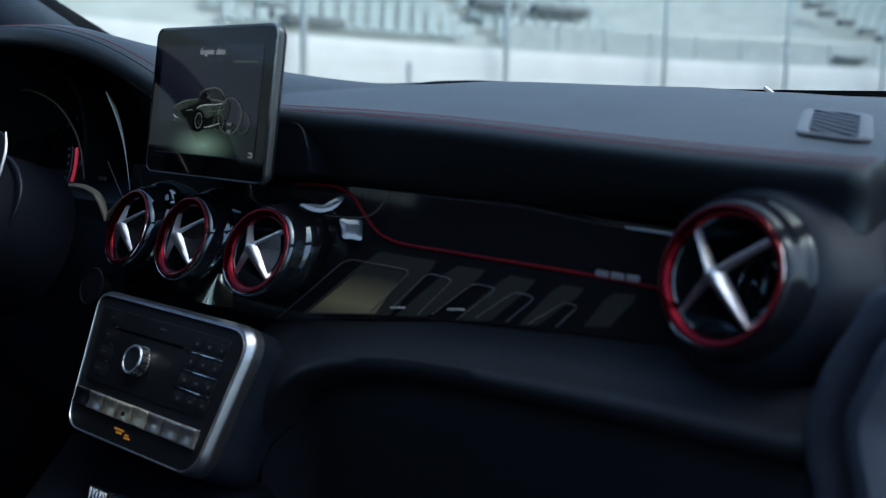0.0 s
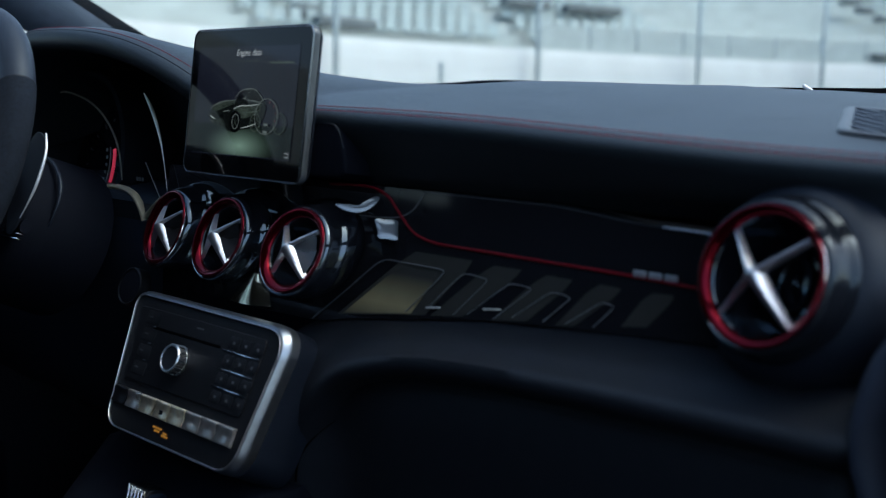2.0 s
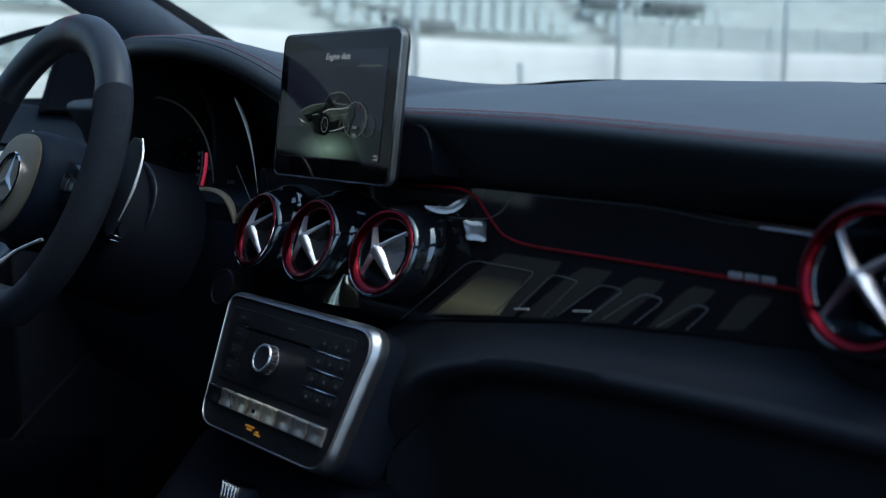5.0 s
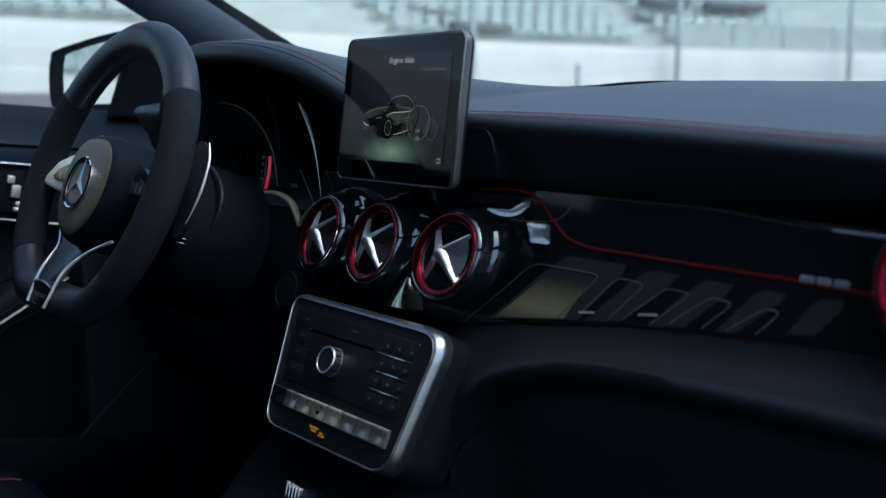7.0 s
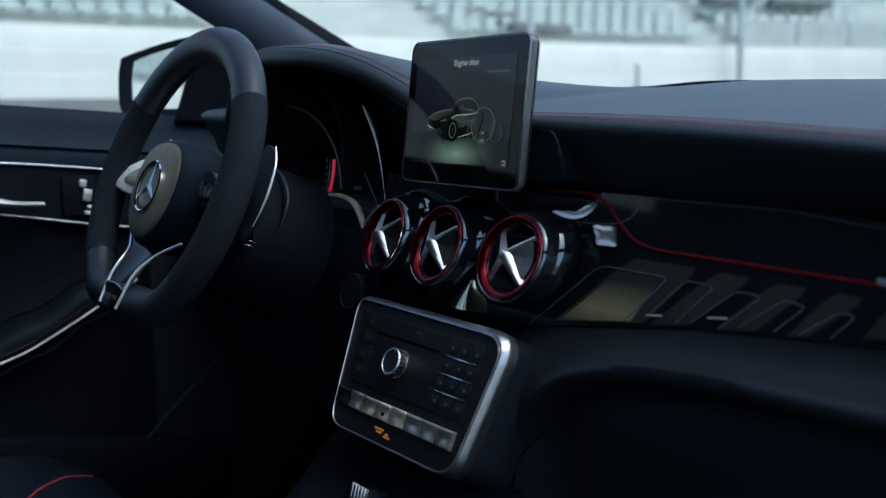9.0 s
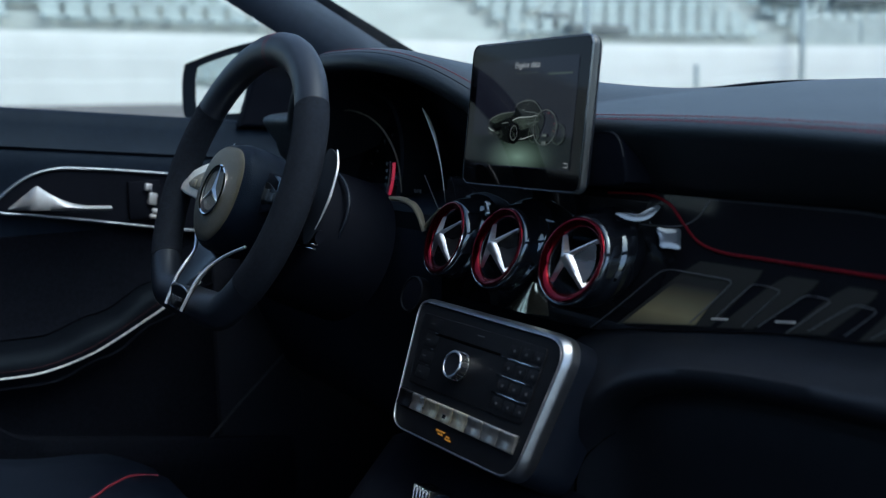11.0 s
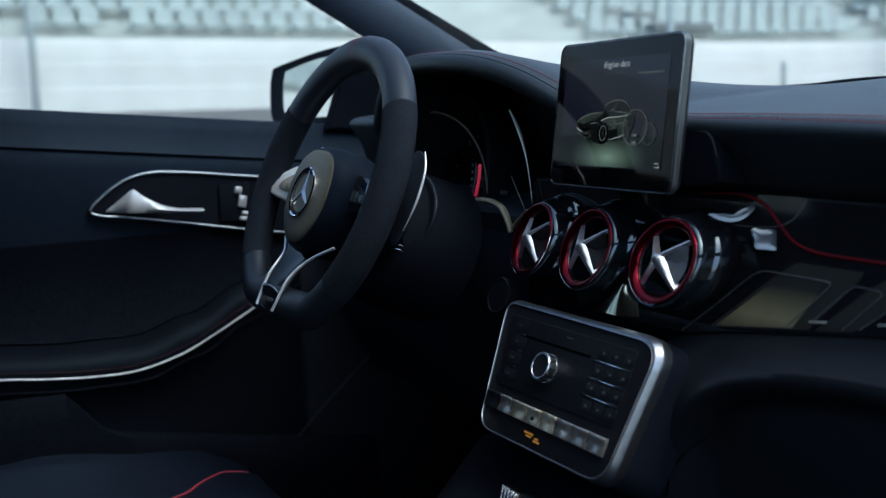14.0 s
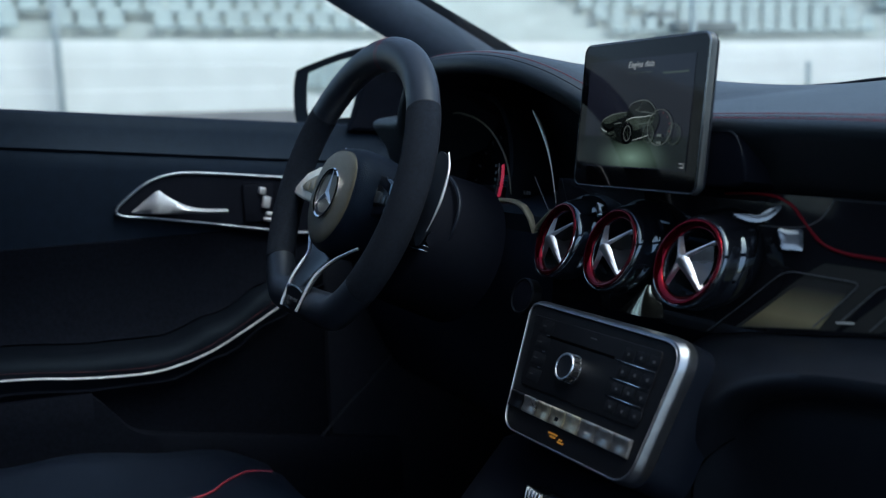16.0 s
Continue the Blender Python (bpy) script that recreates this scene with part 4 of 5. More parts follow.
E_CAR = emitter("lit_display_car", (0.014, 0.018, 0.017), 0.05, (0.002, 0.002, 0.002), 0.1)
E_CARM = emitter("lit_display_car_grey", (0.13, 0.15, 0.145), 0.16, (0.003, 0.003, 0.004), 0.1)
E_CARL = emitter("lit_display_car_light", (0.42, 0.46, 0.45), 0.17, (0.003, 0.003, 0.004), 0.1)
E_CARD = emitter("lit_display_car_dim", (0.10, 0.130, 0.110), 0.10, (0.003, 0.003, 0.004), 0.1)
E_RED = emitter("lit_red_scale", (0.75, 0.03, 0.09), 0.11)
E_DIALRED = emitter("lit_display_red", (0.5, 0.05, 0.07), 0.06, (0.003, 0.003, 0.004), 0.1)
E_ORANGE = emitter("lit_orange_symbol", (0.9, 0.38, 0.04), 0.085)
for m_ in (E_SCREEN, E_TEXT, E_CAR, E_CARM, E_CARL, E_CARD):
    m_.node_tree.nodes["Principled BSDF"].inputs["IOR"].default_value = 1.34
    m_.node_tree.nodes["Principled BSDF"].inputs["Roughness"].default_value = 0.06
    m_.node_tree.nodes["Principled BSDF"].inputs["Specular Tint"].default_value = (1.0, 0.88, 0.90, 1)


def floor_glow():
    """The lit floor on the display: a soft greenish spot that fades outwards."""
    m = emitter("lit_display_floor_spot", (0.20, 0.30, 0.24), 0.1, (0.003, 0.003, 0.004), 0.06)
    nt = m.node_tree
    b = nt.nodes["Principled BSDF"]
    b.inputs["IOR"].default_value = 1.34
    tc, mp = nt.nodes.new("ShaderNodeTexCoord"), nt.nodes.new("ShaderNodeMapping")
    mp.inputs["Scale"].default_value = (16, 42, 1)
    mp.inputs["Location"].default_value = (-0.02, 0.22, 0)
    g, k = nt.nodes.new("ShaderNodeTexGradient"), nt.nodes.new("ShaderNodeMath")
    g.gradient_type, k.operation = "QUADRATIC_SPHERE", "MULTIPLY"
    k.inputs[1].default_value = 0.20
    nt.links.new(tc.outputs["Object"], mp.inputs["Vector"])
    nt.links.new(mp.outputs[0], g.inputs["Vector"])
    nt.links.new(g.outputs["Fac"], k.inputs[0])
    nt.links.new(k.outputs[0], b.inputs["Emission Strength"])
    return m


E_GLOW = floor_glow()


def flat(pts, z=0.0006, t=0.0002):
    bm = bmesh.new()
    lo, hi = [bm.verts.new((x, y, z)) for x, y in pts], [bm.verts.new((x, y, z + t)) for x, y in pts]
    bm.faces.new(lo)
    bm.faces.new(hi)
    n = len(pts)
    for i in range(n):
        bm.faces.new((lo[i], lo[(i + 1) % n], hi[(i + 1) % n], hi[i]))
    return bm


def sp(pts, n=5):
    return [(p.x, p.y) for p in smooth_path([(x, y, 0) for x, y in pts], n, closed=True)]


image = part("image", slab(outline(0.152, 0.100, 0.001, 2), 0.0001, 0.0004, 0.0001, 1), E_SCREEN, disp, "dim lit picture area")
image.location = (-0.0015, 0.001, 0)


def ink(bm, mat, name):
    """Puts a drawn shape, given in the display's own coordinates, on the picture."""
    ob = part(name, bm, mat, image, "", smooth=False)
    ob.location = (0.0015, -0.001, 0)
    return ob


def stroke(name, mat, width, *pts, z=0.0012):
    """A drawn line that thins towards both ends; points in millimetres."""
    P_ = smooth_path([(x / 1000, y / 1000, 0) for x, y in pts], 6)
    n, rows = len(P_), []
    for i, p in enumerate(P_):
        d = (P_[min(n - 1, i + 1)] - P_[max(0, i - 1)]).normalized()
        w = width / 2000 * (0.35 + 0.65 * math.sin(math.pi * i / (n - 1)))
        rows.append([(p.x - d.y * w, p.y + d.x * w, z), (p.x + d.y * w, p.y - d.x * w, z)])
    ink(thick(grid(rows), 0.0001), mat, name)


def patch(name, mat, *pts, z=0.0009):
    """A drawn filled shape; points in millimetres."""
    ink(flat(sp([(x / 1000, y / 1000) for x, y in pts], 4), z), mat, name)


def circle(name, mat, cx, cy, rx, ry, w, z=0.0016):
    """A drawn ring; millimetres."""
    ink(moved(lathe([(1.0, 0), (1.0, 0.0001), (1 - w / rx, 0.0001), (1 - w / rx, 0)], 44), Matrix.Translation((cx / 1000, cy / 1000, z)) @ Matrix.Diagonal((rx / 1000, ry / 1000, 1, 1))), mat, name)


ink(flat(outline(0.1515, 0.028, 0.0005, 2), 0.0005), E_GLOW, "floor_glow").location = (0.0, -0.0350, 0)
# drawing of a car, three-quarter front, lit from above
patch("car_body", E_CAR, (-49, -18), (-51.5, -10), (-47, -4.5), (-34, 0.2), (-21, 1.7), (-11, 2.6), (-6.5, 7.7), (3, 11.6), (12.7, 12.4), (21, 10.2), (30, 2.1), (34.5, -6.4), (25, -21), (0, -24.6), (-8, -27.5), (-20, -26), (-30, -23), (-42, -21))
patch("car_bonnet", E_CARD, (-49, -6.5), (-45, -3.8), (-30, 0.2), (-12, 1.4), (-17, -2.5), (-27, -5.5), (-40, -8.5))
patch("car_flank", E_CARD, (-12, -6.5), (-1.5, -3.5), (13, -3.0), (27, -1.5), (25, -8), (10, -13), (-1, -14))
patch("car_bumper", E_CARD, (-48, -13.5), (-40, -17), (-30, -15), (-26, -21), (-33, -22), (-43, -20))
patch("car_grille", M_SCREEN, (-47, -10.5), (-38, -13.5), (-30, -11.5), (-32, -15.0), (-41, -15.5), (-47, -12.8), z=0.0011)
patch("air_intake", M_SCREEN, (-44, -16.8), (-35, -19.2), (-30, -18.0), (-33, -20.8), (-42, -19.8), z=0.0011)
patch("car_windscreen", M_SCREEN, (-9, 4.2), (-4.5, 8.8), (4, 10.8), (8.5, 10.4), (1.5, 4.2), z=0.0011)
patch("side_window", M_SCREEN, (4.5, 4.0), (11, 10.2), (18.5, 9.4), (26, 2.6), (14, 2.6), z=0.0011)
stroke("roof_line", E_CARM, 0.9, (-11.3, 5.2), (-5.2, 10.0), (4.5, 12.1), (12.7, 12.4), (21.2, 9.7), (30.3, 2.1))
stroke("bonnet_line", E_CARM, 1.1, (-50.5, -8.0), (-45.5, -3.6), (-30, 0.6), (-10.5, 2.2))
stroke("pillar_line", E_CARM, 0.7, (2.5, 3.6), (6, 7.6), (10.2, 10.8))
stroke("window_line", E_CARM, 0.8, (2.5, 3.0), (10, 2.0), (18, 1.4), (30, -0.6))
stroke("flank_line", E_CARL, 0.9, (-13.5, -6.2), (-8, -4.2), (-1.5, -3.0), (13.3, -2.4), (25.9, -0.8))
stroke("sill_line", E_CARL, 0.8, (-0.5, -23.4), (12, -21.2), (22.3, -18.5))
stroke("crease_line", E_CARD, 1.2, (-1, -9.5), (12, -8.5), (27, -6.5))
stroke("lamp_line", E_CARL, 1.3, (-50.5, -12.2), (-46, -14.6), (-40.5, -15.8))
stroke("lamp_line", E_CARM, 1.0, (-30, -9.0), (-24, -8.0), (-19, -7.8))
stroke("bumper_line", E_CARM, 0.8, (-49.5, -17.2), (-43, -18.8), (-36, -19.6))
stroke("grille_bar", E_CARM, 0.6, (-46, -11.8), (-39, -14.0), (-31, -12.6))
stroke("mirror_line", E_CARM, 1.4, (-0.5, 3.6), (2.0, 4.4), (4.0, 4.2))
patch("car_tyre", M_SCREEN, *[(-9.4 + 8.2 * math.cos(2 * math.pi * i / 16), -17.4 + 9.6 * math.sin(2 * math.pi * i / 16)) for i in range(16)], z=0.0012)
circle("car_rim", E_CARM, -8.8, -17.4, 5.4, 7.2, 0.7, 0.0014)
for k in range(5):
    a = 2 * math.pi * k / 5 + 0.3
    stroke("car_spoke", E_CARD, 0.9, (-8.8, -17.4), (-8.8 + 2.4 * math.cos(a), -17.4 + 3.2 * math.sin(a)), (-8.8 + 4.9 * math.cos(a), -17.4 + 6.5 * math.sin(a)), z=0.0014)
for cx, cy, rx, ry, mat in ((36.6, -12.0, 16.6, 16.0, E_CARM), (56.3, -17.8, 8.6, 9.3, E_CARD), (21.6, -17.6, 7.8, 8.2, E_CARD)):
    circle("dial_ring", mat, cx, cy, rx, ry, 0.7)
    for k in range(9):
        a = radians(225 - 30 * k)
        ink(moved(box(0.0020, 0.0006, 0.0002, 0), Matrix.Translation(((cx + (rx - 3) * math.cos(a)) / 1000, (cy + (ry - 3) * math.sin(a)) / 1000, 0.0016)) @ Matrix.Rotation(a, 4, "Z")), E_DIALRED if k > 4 and rx > 12 else E_CARD, "dial_mark")
for dy in (-0.0190, -0.0255):
    ink(moved(box(0.0060, 0.0022, 0.0002, 0), Matrix.Translation((0.0375, dy, 0.0018))), E_CARM, "dial_reading")


def words(text, size, m, mat, name, parent):
    cu = bpy.data.curves.new(name, "FONT")
    cu.body, cu.size, cu.extrude, cu.align_x, cu.shear = text, size, 0.0001, "CENTER", 0.2
    tmp = new(name, cu)
    me = bpy.data.meshes.new_from_object(tmp)
    bpy.data.objects.remove(tmp)
    me.transform(m)
    me.materials.append(mat)
    ob = new(name, me)
    ob.parent = parent
    return ob


words("Engine data", 0.0082, Matrix.Translation((0.0030, 0.0415, 0.0007)), E_TEXT, "heading", image)
ink(moved(box(0.036, 0.0005, 0.0002, 0), Matrix.Translation((0.0005, 0.0375, 0.0007))), E_CARD, "heading_rule")
ink(moved(box(0.034, 0.0018, 0.0002, 0), Matrix.Translation((0.0505, 0.0357, 0.0007))), E_CARD, "sub_heading_bar")
stroke("return_symbol", E_TEXT, 0.9, (66.5, -42.9), (69.5, -42.9), (72.2, -42.9), z=0.0012)
stroke("return_symbol", E_TEXT, 0.9, (66.5, -46.2), (69.5, -46.2), (72.2, -46.0), (72.4, -43.2), z=0.0012)


# ---- centre control panel ----
CP = facing(0.0225, -0.0522, 0.6812, 0, 26.1)
ctrl = thing("control_panel", (0, 0, 0), "black centre control panel in a satin silver frame with rotary knob", "control panel", "", CP)
CW, CH = 0.231, 0.137


def rounded(corners, radii, n=7):
    """A closed loop through rounded corners, anticlockwise."""
    out, m_ = [], len(corners)
    for i in range(m_):
        p, a_, b_ = Vector(corners[i]), Vector(corners[i - 1]), Vector(corners[(i + 1) % m_])
        u, w = (a_ - p).normalized() * radii[i], (b_ - p).normalized() * radii[i]
        for k in range(n + 1):
            t = k / n
            q = p + u * (1 - t) ** 2 + w * t ** 2
            out.append((q.x, q.y))
    return out


o = rounded([(-0.0955, -0.0668), (0.1008, -0.0668), (0.1130, 0.0652), (-0.1228, 0.0652)], (0.020, 0.024, 0.030, 0.016), 16)
o_in = rounded([(-0.0935, -0.0650), (0.0960, -0.0645), (0.1068, 0.0588), (-0.1200, 0.0598)], (0.019, 0.022, 0.026, 0.015), 16)


def between(t):
    return [(lerp(a_[0], b_[0], t), lerp(a_[1], b_[1], t)) for a_, b_ in zip(o_in, o)]


fr = [[(x, y, z) for x, y in between(t)] for t, z in ((-0.10, -0.004), (-0.07, 0.0014), (0.0, 0.0024), (0.06, 0.0026), (0.36, 0.0020), (0.46, 0.0012), (0.88, -0.0030), (0.95, -0.0040), (1.0, -0.0056), (1.0, -0.0140))]
part("frame", grid(fr, closed=True), M_FRAME, ctrl, "satin silver frame", angle=24)
part("frame_bead", tube([(x, y, 0.0024) for x, y in between(-0.03)], 0.0006, closed=True, sides=8), M_ARM, ctrl, "fine bright inner bead of the frame")
part("fascia", slab(inset(o_in, 0.0006), -0.012, 0.001, 0.001), M_KEYS, ctrl, "satin black fascia")
outer = inset(o, 0.0004)
part("shroud", grid([[(x, y, -0.0125) for x, y in outer], [(x * 1.004, y * 1.004, -0.017) for x, y in outer], [(x * 1.01, y * 1.01 - 0.002, -0.06) for x, y in outer]], closed=True), M_PLASTIC, ctrl)
face = part("key_field", slab(rounded([(-0.0900, -0.0205), (0.0845, -0.0190), (0.0855, 0.0490), (-0.1060, 0.0490)], (0.004, 0.004, 0.005, 0.004), 4), 0.0, 0.0026, 0.0008), M_KEYS, ctrl, "matt black key field")
knob = part("knob", moved(lathe([(0.0158, 0.002), (0.0160, 0.006), (0.0150, 0.0065), (0.0150, 0.020), (0.0142, 0.0215), (0.0128, 0.0215), (0.0122, 0.0205)], 40), Matrix.Translation((-0.0205, 0.0095, 0.0)) @ Matrix.Diagonal((0.88, 0.88, 0.62, 1))), M_SATIN, ctrl, "knurled satin silver rotary knob")
part("knob_cap", moved(lathe([(0.0125, 0.0205), (0.006, 0.0195), (0.0002, 0.0192)], 32), Matrix.Translation((-0.0205, 0.0095, 0.0)) @ Matrix.Diagonal((0.88, 0.88, 0.62, 1))), M_DARK, knob, "gloss black cap")
for k in range(36):
    a = 2 * math.pi * k / 36
    part("knurl", moved(box(0.0005, 0.0012, 0.0075, 0), Matrix.Translation((-0.0205 + 0.0133 * math.cos(a), 0.0095 + 0.0133 * math.sin(a), 0.0082)) @ Matrix.Rotation(a, 4, "Z")), M_SATIN if k % 3 else M_DARK, knob, smooth=False)
part("disc_slot", box(0.104, 0.0026, 0.001, 0.0003, (-0.0225, 0.0318, 0.0024)), M_FRIT, ctrl, "dark disc slot")
for k, yy in enumerate((0.0305, 0.0145, -0.0013)):
    part("key_rule", box(0.052 - 0.002 * k, 0.0010, 0.0008, 0.0002, (0.0590, yy, 0.0029)), M_CHROME, ctrl, "thin chrome line between keys")
for r_ in range(4):
    for c_ in range(3):
        part("number_key", slab([(x + 0.0460 + 0.0165 * c_, y + 0.0385 - 0.0160 * r_) for x, y in outline(0.0145, 0.0105, 0.002, 2)], 0.002, 0.0029, 0.0002, 2), M_KEYS, ctrl)
        part("key_mark", box(0.0028, 0.0024, 0.0002, 0, (0.0460 + 0.0165 * c_, 0.0385 - 0.0160 * r_, 0.0031)), M_MARK, ctrl, "faint printed mark", smooth=False)
for k in range(4):
    part("function_key", slab([(x - 0.0800 + 0.002 * k, y + 0.0400 - 0.0160 * k) for x, y in outline(0.022, 0.0125, 0.002, 2)], 0.002, 0.0028, 0.0002, 2), M_KEYS, ctrl)
    part("key_mark", box(0.0060, 0.0012, 0.0002, 0, (-0.0840 + 0.002 * k, 0.0405 - 0.0160 * k, 0.0030)), M_MARK, ctrl, "faint printed mark", smooth=False)
    if k:
        part("key_rule", box(0.0045, 0.0008, 0.0006, 0.0002, (-0.0745 + 0.0015 * k, 0.0485 - 0.0160 * k, 0.0029)), M_WEB, ctrl, "thin chrome line between keys")
part("key_mark", box(0.010, 0.0012, 0.0002, 0, (-0.0060, 0.0425, 0.0028)), M_MARK, ctrl, "faint printed mark", smooth=False)
for k in range(8):
    x0 = 0.0757 - 0.0229 * (7 - k)
    rows = []
    for y, z in ((-0.0282, 0.0010), (-0.0285, 0.0046), (-0.0290, 0.0056), (-0.0300, 0.0059), (-0.0315, 0.0053), (-0.0345, 0.0043), (-0.0380, 0.0037), (-0.0420, 0.0043), (-0.0438, 0.0040), (-0.0445, 0.0004)):
        rows.append([(x0 - 0.0109, y, z - 0.004), (x0 - 0.0108, y, z - 0.0004), (x0 - 0.0103, y, z), (x0 + 0.0103, y, z), (x0 + 0.0108, y, z - 0.0004), (x0 + 0.0109, y, z - 0.004)])
    part("toggle_key", grid(rows), M_SATINBLACK if k == 0 else M_TOGGLE if k == 1 else M_TOGGLELIT if k < 5 else M_TOGGLE, ctrl, "key coloured dark for the dark reflection on it" if k == 0 else "silver toggle key", angle=50)
    if k:
        part("key_glint", box(0.0196, 0.0007, 0.0006, 0.0002, (x0, -0.0294, 0.0057)), M_SILVER if k in (2, 3) else M_BRUSHED, ctrl, "bright strip for the highlight along the key's top")
    if k in (3, 5):
        part("key_symbol", box(0.0052, 0.0044 if k == 3 else 0.0012, 0.0004, 0, (x0, -0.0385, 0.0038)), M_KEYS if k == 3 else M_BRIGHT, ctrl, "small printed symbol", smooth=False)
for x0, y0, w_ in ((-0.0160, -0.0518, 0.014), (-0.0150, -0.0545, 0.008), (-0.0030, -0.0542, 0.005), (-0.0018, -0.0565, 0.009)):
    part("warning_light", box(w_, 0.0016, 0.0006, 0, (x0, y0, 0.0016)), E_ORANGE, ctrl, "orange lit warning symbol", smooth=False)

# silver-edged start button beside the panel
sb = thing("start_button", (0, 0, 0), "round dark start button with a silver rim beside the steering column", "button", "", facing(-0.143, -0.010, 0.733, 0, 20))
part("rim", lathe([(0.020, -0.01), (0.020, 0.001), (0.0185, 0.002), (0.0172, 0.001)], 32), M_SATINBLACK, sb)
part("cap", lathe([(0.0172, 0.0005), (0.010, 0.0015), (0.0002, 0.0018)], 32), M_SHROUD, sb)

# console under the panel
rows = []
for y, z, w in ((0.02, 0.60, 0.13), (-0.05, 0.595, 0.13), (-0.075, 0.575, 0.125), (-0.11, 0.545, 0.12), (-0.20, 0.52, 0.115), (-0.45, 0.51, 0.11), (-0.9, 0.52, 0.11)):
    rows.append([(-w - 0.02, y, 0.24), (-w - 0.004, y, z - 0.03), (-w + 0.008, y, z - 0.004), (-w + 0.03, y, z), (w - 0.03, y, z), (w - 0.008, y, z - 0.004), (w + 0.004, y, z - 0.03), (w + 0.02, y, 0.24)])
console = thing("centre_console", (0, -0.3, 0.25), "black centre console between the seats", "console")
part("body", moved(grid(rows), Matrix.Translation((0, 0.3, -0.25))), M_SHROUD, console, "black console body", angle=50)
part("lid_panel", moved(box(0.16, 0.30, 0.012, 0.005), Matrix.Translation((0, -0.06, 0.268))), M_SHROUD, console, "gloss-edged console panel")
sel = thing("gear_selector", (0.008, -0.095, 0.538), "short gear selector with ribbed chrome edge on the console", "gear selector")
part("stem", moved(lathe([(0.012, -0.01), (0.011, 0.02), (0.014, 0.028)], 20), Matrix.Identity(4)), M_DARK, sel)
part("grip", moved(box(0.034, 0.024, 0.040, 0.008), Matrix.Translation((0, 0.004, 0.026)) @ Matrix.Rotation(radians(-15), 4, "X")), M_LEATHER, sel)
for k in range(6):
    part("rib", moved(box(0.0022, 0.0262, 0.034, 0.0008), Matrix.Translation((-0.0125 + 0.005 * k, 0.004, 0.030)) @ Matrix.Rotation(radians(-15), 4, "X")), M_CHROME, sel, "chrome rib")


# ---- instrument cluster ----
cluster = thing("instrument_cluster", (-0.31, 0.14, 0.85), "dark instrument cluster with two round gauges under the cowl", "instruments")
TO_CL = Matrix.Translation((0.31, -0.14, -0.85))


def cpart(name, bm, mat, label="", parent=None):
    return part(name, moved(bm, TO_CL), mat, cluster if parent is None else parent, label)


for xx in (-0.306, -0.300, -0.294):
    cpart("lit_mark", box(0.004, 0.0006, 0.0045, 0, (xx, 0.10, 0.8265)), M_LINE, "small pale marking")
cpart("back_panel", box(0.56, 0.01, 0.20, 0.003, (-0.34, 0.165, 0.865)), M_DARK)
for gx_, gy_, gr_ in ((-0.430, 0.078, 0.120),):
    fm = facing(gx_, gy_, 0.838, 0, 12)
    g = cpart("gauge", moved(lathe([(gr_ * 1.02, -0.075), (gr_ * 1.02, -0.004), (gr_ * 0.99, -0.001), (gr_ * 0.96, -0.005), (gr_ * 0.84, -0.070)], 56), fm), M_DARK, "deep round gauge tube")
    cpart("gauge_rim", moved(tube(smooth_path([(-0.0990, 0.0786, 0.0005), (-0.0760, 0.0859, 0.0005), (-0.0525, 0.0898, 0.0005), (-0.0289, 0.0912, 0.0005), (0.0197, 0.0828, 0.0005), (0.0610, 0.0668, 0.0005), (0.0961, 0.0429, 0.0005), (0.1165, 0.0195, 0.0005), (0.1322, -0.0113, 0.0005)], 6), 0.0013, sides=8, taper=lambda t: 0.5 + 0.5 * math.sin(math.pi * t)), fm), M_KHAKI, "thin grey gauge rim", g)
    cpart("dial", moved(lathe([(gr_ * 0.86, -0.066), (0.0005, -0.068)], 40), fm), M_PIANO, "black dial", g)
    for k in range(17):
        a = radians(225 - 270 * k / 16)
        cpart("dial_mark", moved(box(0.008 if k % 2 == 0 else 0.004, 0.0012, 0.0006, 0), fm @ Matrix.Translation((gr_ * 0.60 * math.cos(a), gr_ * 0.60 * math.sin(a), -0.0655)) @ Matrix.Rotation(a, 4, "Z")), M_LINE, "", g)
fm = facing(-0.430, 0.078, 0.838, 0, 12)
arc = [(0.075 * math.cos(radians(a)) + 0.0015, 0.075 * math.sin(radians(a)) + 0.004, -0.0180) for a in range(-22, 18, 3)]
cpart("red_zone", moved(tube(arc, 0.0036, sides=10, squash=0.25), fm), E_RED, "glowing red scale")
arc2 = [(0.066 * math.cos(radians(a)) + 0.0015, 0.066 * math.sin(radians(a)) + 0.004, -0.0180) for a in range(-18, 22, 3)]
cpart("scale_arc", moved(tube(arc2, 0.0008, sides=6), fm), M_LINE)
for a in range(-16, 22, 9):
    cpart("scale_number", moved(box(0.0045, 0.0040, 0.0004, 0.0003), fm @ Matrix.Translation((0.0585 * math.cos(radians(a)) + 0.0015, 0.0585 * math.sin(radians(a)) + 0.004, -0.018))), M_MARK, "unreadable dial number")
arc3 = smooth_path([(0.0033, 0.0801, 0.001), (0.0253, 0.0612, 0.001), (0.0463, 0.0358, 0.001), (0.0632, 0.0078, 0.001), (0.0787, -0.0240, 0.001)], 6)
cpart("chrome_arc", moved(tube(arc3, 0.0022, sides=10, taper=lambda t: 0.15 + 0.85 * math.sin(math.pi * (1 - (1 - t) ** 2.2))), facing(-0.238, 0.052, 0.850, 0, 12)), M_SILVER, "bright silver arc")
